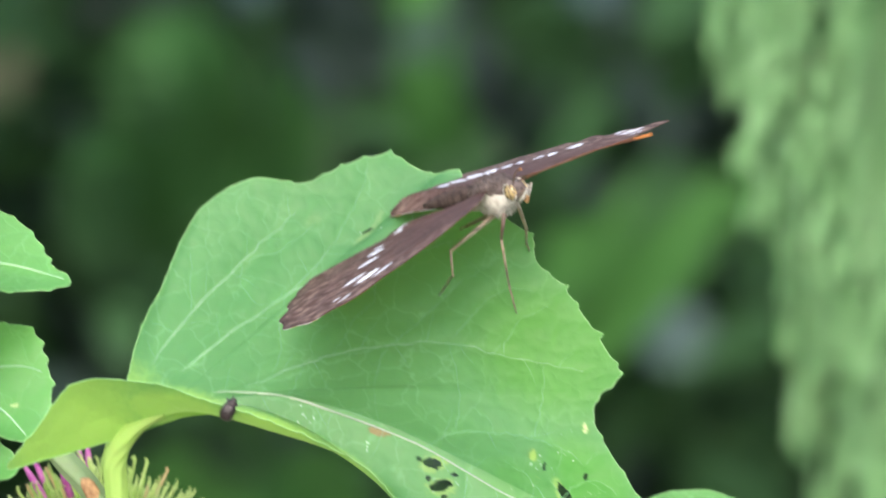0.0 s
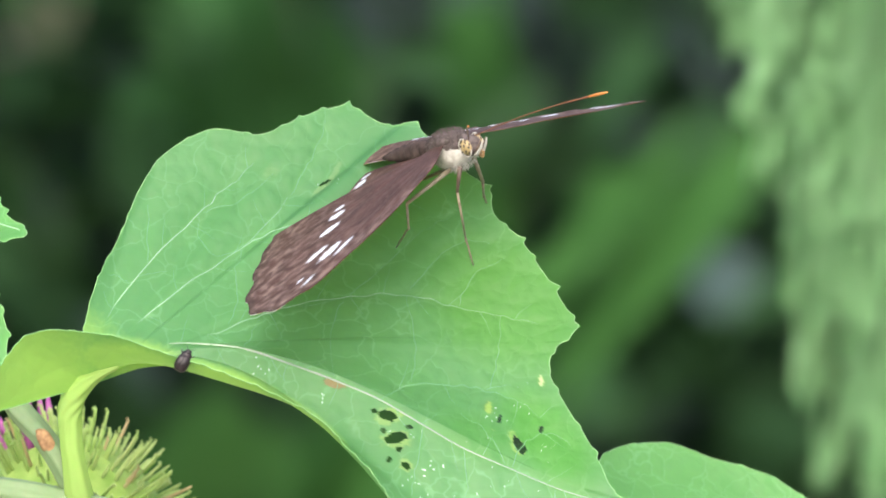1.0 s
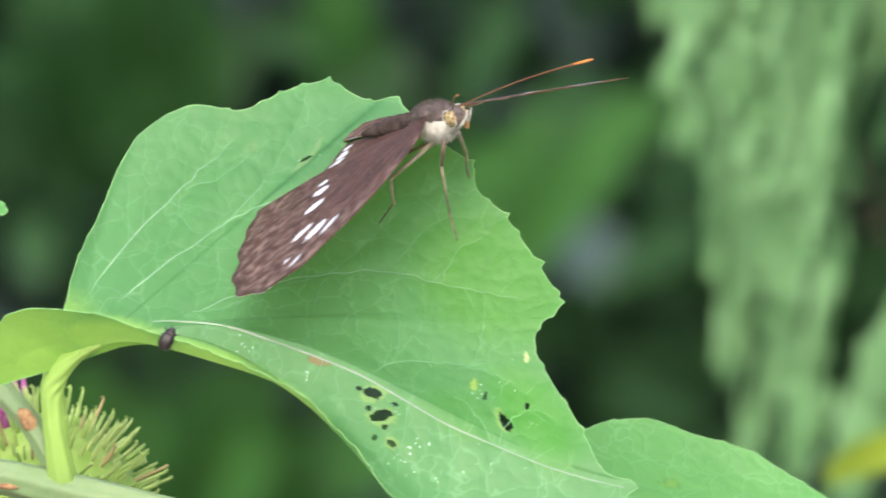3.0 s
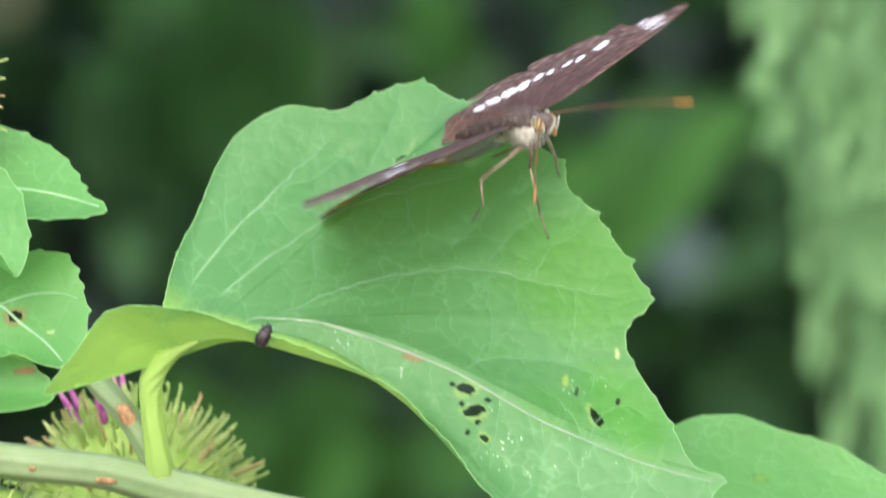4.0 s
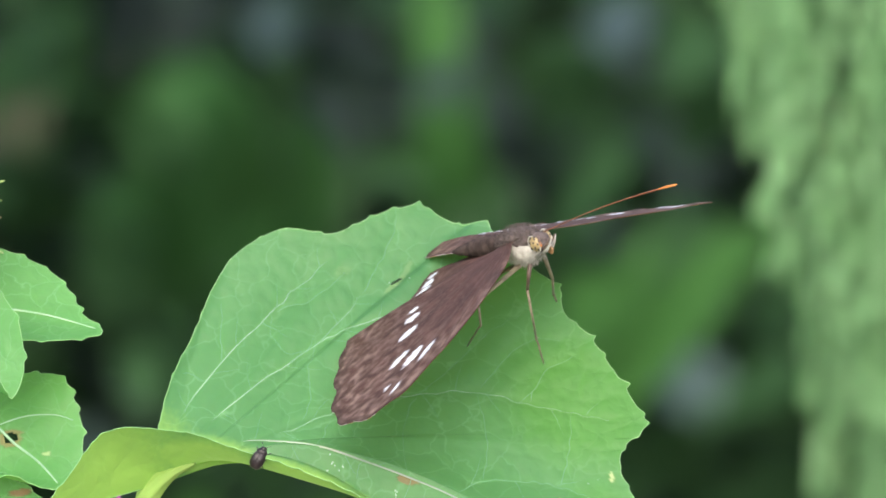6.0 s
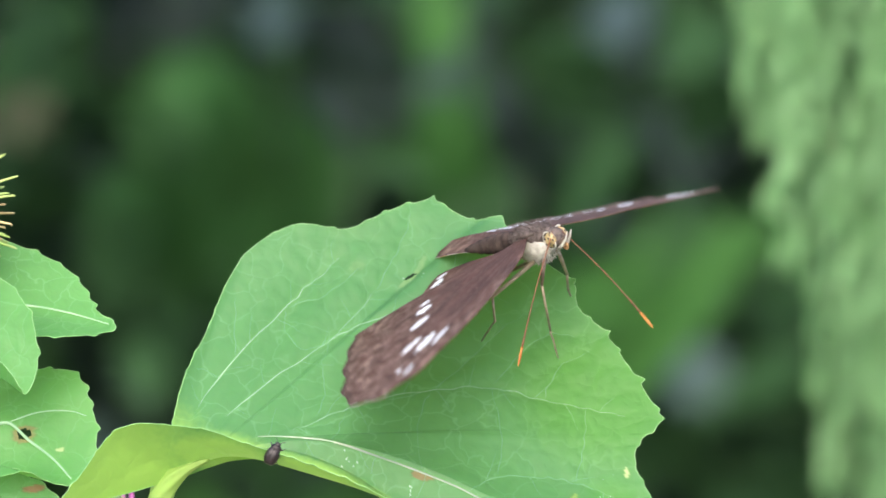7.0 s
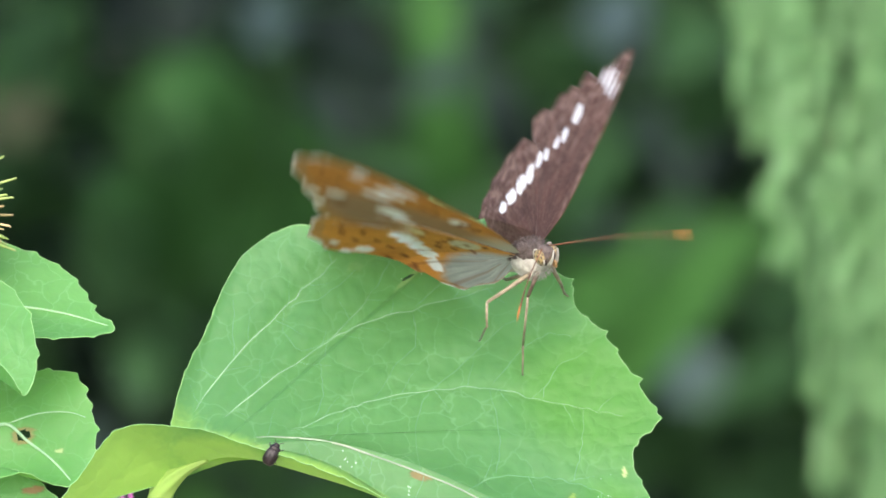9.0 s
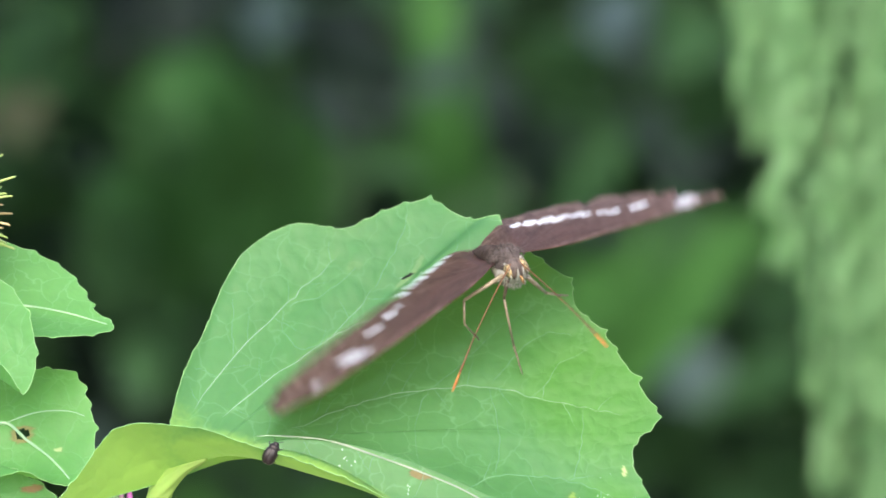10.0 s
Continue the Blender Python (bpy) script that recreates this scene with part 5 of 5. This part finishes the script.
# ---------------------------------------------------------------- the weeping tree
def build_willow():
    rng = random.Random(77)
    tree = thing("willow_tree", (1.12, 1.24, 0), "weeping tree with light green feathery hanging sprays", "tree")
    bm = bmesh.new()
    trunk = [Vector(q) for q in spline([(1.12, 1.24, -0.1), (1.09, 1.23, 0.8), (1.02, 1.20, 1.6), (0.90, 1.16, 2.1)], 20)]
    tube(bm, trunk, [0.085 - 0.05 * k / 19 for k in range(20)], 14)
    part("trunk", bm, BARK, tree, "grey-brown bark")
    bm = bmesh.new()
    limb = [Vector(q) for q in spline([(0.90, 1.16, 2.1), (0.64, 1.12, 2.0), (0.36, 1.10, 1.75), (0.06, 1.08, 1.42)], 40)]
    tube(bm, limb, [0.035 - 0.03 * k / 39 for k in range(40)], 10)
    part("limb", bm, BARK, tree)
    poses = []
    # where each spray ends: bearing across and down, depth, lean, width of the spray (mm)
    sprays = [(1344, 10, 3120, 0.0, 3.2), (1362, 62, 3100, 0.0, 3.4), (1384, -10, 3110, 0.0, 3.0), (1408, 190, 3080, 0.0, 3.2), (1424, 285, 3090, 0.0, 3.6), (1446, 150, 3120, 0.0, 3.2),
              (1470, 470, 3140, 0.1, 3.4), (1486, 640, 3120, 0.1, 3.4), (1500, 330, 3080, 0.1, 3.4), (1520, 820, 3130, 0.1, 3.6)]
    for k in range(8):
        sprays.append((1535 + 17 * k + rng.uniform(-8, 8), rng.choice((300, 420, 560, 860)) + rng.uniform(-80, 80), 3110 + rng.uniform(-50, 70), rng.uniform(0.0, 0.3), 3.4))
    for k in range(15):
        sprays.append((1650 + 24 * k + rng.uniform(-12, 12), rng.choice((150, 330, 520, 800)) + rng.uniform(-110, 110), 3110 + rng.uniform(-60, 90), rng.uniform(0.5, 1.3), 3.0))
    for px, py, depth, lean, wide in sprays:
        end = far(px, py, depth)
        top = min(limb, key=lambda q: abs(q.x - (end.x + 0.02)))
        high = Vector((end.x + rng.uniform(-0.006, 0.006), end.y, max(top.z, end.z + 0.2)))
        if lean > 0.4:
            way = [top, high + Vector((0.09 * lean, 0, 0)), end + Vector((0.062 * lean, 0, 0.10)), end + Vector((0.02 * lean, 0, 0.045)), end]
        else:
            way = [top, high.lerp(end, 0.15) + Vector((0.010, 0, 0)), high.lerp(end, 0.6) + Vector((0.004 + 0.02 * lean, 0, 0)), end]
        pts = [Vector(q) for q in spline(way, 50)]
        bm = bmesh.new()
        tube(bm, pts, [0.0013 - 0.0008 * k / 49 for k in range(50)], 5)
        part("twig", bm, WILLOW, tree)
        run = sum((b - a).length for a, b in zip(pts, pts[1:]))
        # slender shoots that hang slantwise from the twig, each set with narrow leaves laid along it
        for j in range(int(run / 0.0095)):
            f = rng.random() ** 0.8 * 49
            i = min(int(f), 48)
            long = rng.uniform(0.024, 0.050) * min(1.0, 0.4 + (49 - f) / 12)
            slant = rng.gauss(-0.20, 0.10)
            start = pts[i].lerp(pts[i + 1], f - i) + Vector((0.0055 - 0.4 * slant * long + rng.gauss(0, 0.0015), rng.gauss(0, 0.003), 0.014))
            way = Vector((slant, rng.gauss(0, 0.12), -1.0)).normalized()
            for k in range(int(long / 0.0007)):
                g = rng.random()
                q = start + way * long * g + Vector((-0.08 * long * g * g, 0, 0)) + Vector([rng.gauss(0, 0.0006 * (1.2 - g)) for _ in range(3)])
                away = rng.uniform(0, 6.3)
                m = Matrix.Translation(q) @ Euler((rng.uniform(-0.5, 0.5), rng.uniform(1.15, 1.45), away)).to_matrix().to_4x4()
                poses.append((m, rng.uniform(0.6, 1.15)))
    many_leaves("foliage", poses, 0.0070, 0.0018, WILLOW, tree, "narrow drooping light green leaves", rng, 0.2)


build_willow()
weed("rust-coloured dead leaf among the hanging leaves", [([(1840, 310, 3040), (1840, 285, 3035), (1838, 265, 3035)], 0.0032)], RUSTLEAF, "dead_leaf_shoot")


# ---------------------------------------------------------------- what moves
def motions():
    # seconds, place (mm in leaf space), yaw, pitch, roll of the body
    body = [
        (0.0, 10.25, 15.62, -9.0, 2.0, 0.0, -0.8),
        (1.0, 10.29, 15.35, -9.0, -0.0, 0.0, -0.4),
        (1.5, 10.07, 15.57, -9.0, 1.2, -0.3, 0.1),
        (2.0, 10.36, 15.4, -9.0, 3.9, 0.4, 1.1),
        (2.5, 9.93, 15.59, -9.0, 2.9, -0.6, 0.7),
        (3.8, 10.61, 15.72, -9.0, 1.1, -0.3, -0.1),
        (3.9, 10.14, 15.45, -9.0, -1.0, -0.1, -0.6),
        (4.0, 9.85, 15.0, -9.0, -0.1, 0.2, -1.0),
        (4.1, 9.8, 14.23, -9.0, 3.6, -0.2, -1.5),
        (4.3, 9.87, 14.64, -9.0, 2.0, 0.08, -0.98),
        (4.7, 9.98, 15.25, -9.0, -0.4, 0.5, -0.2),
        (5.0, 10.31, 15.14, -9.0, -0.0, -4.0, 0.6),
        (5.1, 11.31, 14.76, -9.0, -2.8, -1.8, 1.4),
        (5.2, 11.74, 13.66, -9.0, -4.6, 0.5, 2.3),
        (5.3, 11.68, 13.52, -9.0, -3.3, 1.3, 2.2),
        (5.4, 11.34, 15.17, -9.0, -3.2, 1.6, 1.9),
        (5.5, 10.14, 15.66, -9.0, -0.9, 0.9, 1.7),
        (6.3, 10.04, 15.95, -9.0, -1.26, 0.84, 1.64),
        (6.8, 9.97, 16.14, -9.0, -1.5, 0.8, 1.6),
        (6.9, 10.0, 15.61, -9.0, -0.4, 0.7, 1.3),
        (7.0, 10.01, 15.6, -9.0, 0.6, 0.6, 0.7),
        (7.5, 10.06, 15.46, -9.0, 1.0, 1.8, 0.0),
        (7.6, 10.36, 16.38, -9.0, -1.8, 1.6, -0.2),
        (7.7, 10.27, 16.8, -9.0, -2.2, 1.4, -0.5),
        (7.8, 9.93, 16.29, -9.0, -5.7, 1.1, -0.9),
        (7.9, 9.34, 15.17, -9.0, -11.8, 0.9, -2.1),
        (8.0, 8.11, 14.42, -9.0, -16.6, 1.3, -4.5),
        (8.1, 7.54, 13.88, -9.0, -22.5, 1.5, -6.0),
        (8.2, 7.84, 13.38, -9.0, -26.5, 1.6, -6.0),
        (8.3, 8.02, 13.32, -9.0, -28.5, 1.4, -5.6),
        (8.4, 7.9, 13.61, -9.0, -28.2, 1.0, -4.9),
        (8.5, 7.13, 13.85, -9.0, -24.7, 0.8, -3.7),
        (8.6, 6.42, 14.0, -9.0, -23.6, 0.4, -3.6),
        (8.7, 6.97, 13.94, -9.0, -20.8, -1.0, -2.9),
        (8.8, 8.7, 13.73, -9.0, -16.1, -2.8, -1.9),
        (8.9, 9.76, 13.49, -9.0, -9.8, -3.1, -1.5),
        (9.0, 9.89, 13.49, -9.0, -9.5, -1.6, -0.5),
        (9.1, 9.45, 13.54, -9.0, -12.4, 0.4, 0.2),
        (9.2, 9.48, 13.69, -9.0, -17.7, 0.9, 0.7),
        (9.3, 9.32, 13.81, -9.0, -20.1, 1.3, 0.5),
        (9.4, 8.82, 13.79, -9.0, -20.2, 1.9, -0.0),
        (9.5, 8.05, 13.35, -9.0, -19.3, 2.3, -0.5),
        (9.6, 7.28, 12.64, -9.0, -20.7, 2.9, -1.1),
        (9.7, 6.52, 12.33, -9.0, -20.7, 2.8, -0.9),
        (9.8, 6.41, 12.57, -9.0, -21.8, 3.3, -0.8),
        (9.9, 6.79, 12.5, -9.0, -22.5, 3.6, -0.7),
        (10.0, 7.18, 12.56, -9.0, -26.8, 2.9, -0.5),
    ]
    walk(butterfly, [(r[0], body_pose(*r[1:])) for r in body])
    # the feet keep their hold while the body sways
    for leg, root, foot, hold, later in legs:
        rows = []
        for q in body:
            now = body_pose(*q[1:]).inverted() @ hold.lerp(later, max(0.0, min(1.0, (q[0] - 7.8) / 0.5)))
            turn = (root - foot).rotation_difference(root - now).to_matrix().to_4x4()
            rows.append((q[0], Matrix.Translation(now) @ turn @ Matrix.Translation(-foot)))
        walk(leg, rows)
    # seconds, the way each antenna points (x forwards, y outwards, z up), left then right
    feel = [
        (0.0, (0.86, 0.51, 0.01), (0.81, 0.54, 0.21)), (2.5, (0.85, 0.53, -0.02), (0.80, 0.56, 0.22)), (3.8, (0.90, 0.44, 0.01), (0.80, 0.56, 0.2)),
        (3.9, (0.88, 0.46, -0.04), (0.72, 0.65, 0.0)), (4.0, (0.74, 0.63, -0.26), (0.56, 0.73, -0.39)), (4.1, (0.75, 0.18, -0.63), (0.19, 0.78, -0.60)),
        (4.2, (0.62, -0.09, -0.78), (0.14, 0.75, -0.65)), (4.3, (0.81, 0.47, -0.35), (0.69, 0.67, -0.27)), (4.4, (0.80, 0.57, -0.05), (0.80, 0.56, 0.08)),
        (4.5, (0.80, 0.60, 0.0), (0.83, 0.54, 0.15)), (4.8, (0.82, 0.57, -0.01), (0.83, 0.52, 0.20)), (4.9, (0.83, 0.55, -0.10), (0.75, 0.64, -0.05)),
        (5.0, (0.65, 0.38, -0.68), (0.35, 0.80, -0.49)), (5.1, (0.53, -0.23, -0.82), (0.09, 0.78, -0.62)), (5.2, (0.69, 0.07, -0.72), (0.27, 0.81, -0.52)),
        (5.3, (0.85, 0.51, -0.15), (0.65, 0.72, -0.1)), (5.4, (0.86, 0.50, 0.09), (0.83, 0.52, 0.2)), (5.5, (0.84, 0.54, 0.10), (0.85, 0.47, 0.24)),
        (5.7, (0.81, 0.58, 0.09), (0.84, 0.50, 0.23)), (6.4, (0.80, 0.58, -0.1), (0.75, 0.62, -0.05)), (6.6, (0.81, 0.56, -0.1), (0.75, 0.62, 0.0)),
        (6.8, (0.79, 0.54, -0.28), (0.62, 0.72, -0.2)), (6.9, (0.67, 0.08, -0.74), (0.30, 0.80, -0.52)), (7.0, (0.63, -0.07, -0.78), (0.05, 0.74, -0.67)),
        (7.1, (0.76, 0.50, -0.44), (0.38, 0.76, -0.53)), (7.2, (0.81, 0.57, -0.1), (0.70, 0.65, 0.0)), (7.3, (0.81, 0.58, -0.01), (0.80, 0.56, 0.2)),
        (7.5, (0.81, 0.59, 0.03), (0.81, 0.54, 0.23)), (7.7, (0.86, 0.51, 0.0), (0.80, 0.55, 0.2)), (7.9, (0.85, 0.53, -0.06), (0.78, 0.60, 0.1)),
        (8.1, (0.85, 0.52, -0.09), (0.76, 0.64, 0.05)), (8.2, (0.73, 0.44, -0.53), (0.60, 0.70, -0.40)), (8.3, (0.71, 0.11, -0.70), (0.40, 0.75, -0.60)),
        (8.4, (0.70, 0.31, -0.65), (0.42, 0.75, -0.58)), (8.5, (0.86, 0.49, -0.18), (0.65, 0.72, -0.2)), (8.6, (0.80, 0.60, -0.05), (0.76, 0.64, 0.05)),
        (8.8, (0.72, 0.69, -0.08), (0.78, 0.60, 0.1)), (8.9, (0.69, 0.71, -0.14), (0.78, 0.60, 0.05)), (9.0, (0.67, 0.69, -0.27), (0.65, 0.70, -0.25)),
        (9.1, (0.38, 0.40, -0.85), (0.35, 0.75, -0.55)), (9.2, (0.35, 0.36, -0.88), (0.28, 0.76, -0.60)), (9.3, (0.55, 0.70, -0.46), (0.42, 0.78, -0.45)),
        (9.4, (0.60, 0.79, -0.12), (0.65, 0.72, -0.1)), (9.5, (0.78, 0.62, -0.02), (0.76, 0.64, 0.05)), (9.7, (0.81, 0.58, -0.09), (0.76, 0.64, 0.02)),
        (9.8, (0.67, 0.46, -0.58), (0.60, 0.70, -0.40)), (9.9, (0.75, 0.05, -0.66), (0.42, 0.74, -0.58)), (10.0, (0.75, 0.22, -0.63), (0.36, 0.76, -0.58)),
    ]
    for antenna, side, rest in antennae:
        rows = []
        for t, left, right in feel:
            x, y, z = left if side > 0 else right
            turn = rest.rotation_difference(Vector((x, side * y, z))).to_matrix().to_4x4()
            rows.append((t, Matrix.Translation(mm(6.3, side * 0.55, 1.15)) @ turn))
        walk(antenna, rows)
    # seconds, lift of the left and right wings, sweep of the left and right wings
    beats = [
        (0.0, -5.6, -7.3, -1.0, -5.4),
        (0.3, -12.5, -13.5, 1, -7),
        (1.0, -13.6, -14.7, 2.7, -6.4),
        (1.5, -14.7, -15.2, 3.7, -7.5),
        (2.0, -15.2, -14.0, 4.9, -11.5),
        (2.5, -16.3, -15.3, 5.0, -10.2),
        (3.8, -15.3, -15.9, 1.7, -7.6),
        (3.9, -7.4, -7.3, 1.7, -2.5),
        (4.0, 8.5, 4.5, 2.7, 2.1),
        (4.1, 26.3, 29.3, -1.8, 0.8),
        (4.2, 61, 63, -5, -2.5),
        (4.3, 68, 69, -6, -3),
        (4.5, 70.5, 71.5, -6.4, -3),
        (4.7, 69.9, 69.5, -4.7, -0.9),
        (4.9, 65, 66, -5, -5),
        (5.0, 57.5, 60.2, 1.3, 1.4),
        (5.1, 49.6, 49.8, 2.6, 1.8),
        (5.2, 38.1, 34.7, 5.1, 4.5),
        (5.3, 7.6, 6.5, 5.3, 5.9),
        (5.4, -18.0, -17.1, 1.3, -2.2),
        (5.5, -20.0, -20.6, 3.5, -1.3),
        (5.7, -18, -18, 2, -2),
        (6.3, -16, -16, 1, -3),
        (6.4, 0, 0, 0, -2),
        (6.5, 35, 34, -2, -3),
        (6.6, 54, 54, -3, -3),
        (6.7, 46, 45, -2, -2),
        (6.8, 26.4, 25.2, 1.5, 0.2),
        (6.9, 2.5, 0.9, 2.1, 1.5),
        (7.0, -13.2, -13.8, 1.0, -1.6),
        (7.1, -18, -18, -1, -2),
        (7.3, -13, -14, -2, -3),
        (7.5, -4.8, -6.7, -2.6, -2.9),
        (7.6, -2.1, -2.0, -2.3, -2.9),
        (7.7, 9.1, 8.1, -3.0, -1.3),
        (7.8, 26.6, 23.3, -2.6, -1.2),
        (7.9, 52.1, 47.5, -0.9, -2.1),
        (8.0, 52.4, 55.4, 2.4, 1.8),
        (8.1, 49.8, 56.3, 0.6, -1.4),
        (8.2, 39.4, 42.1, -0.1, -1.8),
        (8.3, 19.5, 20.9, 0.1, -1.4),
        (8.4, -2.4, -1.3, 0.9, -1.8),
        (8.5, 2.1, 2.1, 2.1, -3.0),
        (8.6, 12.8, 13.9, 4.7, 5.0),
        (8.7, 28.4, 29.8, 5.2, 3.2),
        (8.8, 52.7, 50.3, 7.1, 1.1),
        (8.9, 54.9, 56.7, 14.8, 5.7),
        (9.0, 43.6, 44.0, 12.0, 5.0),
        (9.1, 21.9, 20.5, 10.7, 11.7),
        (9.2, -1.5, -5.3, 8.4, 8.0),
        (9.3, -11.9, -13.2, 6.1, 6.0),
        (9.4, 0.8, -0.2, 3.7, 5.6),
        (9.5, 16.8, 19.5, -1.2, 2.4),
        (9.6, 33.7, 37.0, 0.7, 2.2),
        (9.7, 40.0, 39.3, 0.9, 1.6),
        (9.8, 29.8, 29.9, 2.5, 4.0),
        (9.9, 14.3, 13.4, 3.7, 7.8),
        (10.0, -6.4, -10.1, 1.7, 0.2),
    ]
    for wing, side, fore in wings:
        rows = []
        for t, left, right, sweep_l, sweep_r in beats:
            lift, sweep = (left, sweep_l) if side > 0 else (right, sweep_r)
            spread = max(0.0, min(1.0, (45 - lift) / 45)) ** 2 * (1.0 if side < 0 else 0.0)
            late = max(0.0, min(1.0, (t - 7.7) / 0.4))
            twist = 0.0 if fore else (-6 + 7 * late) * spread
            sweep += 0 if fore or side > 0 else 5 * (1 - spread)
            if fore and side < 0:
                twist = -3.0 * max(0.0, min(1.0, (lift + 15) / 9)) * (1 - late) * max(0.0, min(1.0, (25 - lift) / 15))
            if side > 0:
                twist = 3 * max(0.0, min(1.0, (45 - lift) / 45))
            lift -= 0 if fore else 6 * spread * (1 - 0.5 * late)
            m = (Matrix.Translation(mm(1.5, side * 1.6, 1.2)) @ Matrix.Rotation(radians(side * lift), 4, "X")
                 @ Matrix.Rotation(radians(-side * sweep), 4, "Z") @ Matrix.Rotation(radians(twist), 4, "Y"))
            rows.append((t, m))
        walk(wing, rows)


motions()
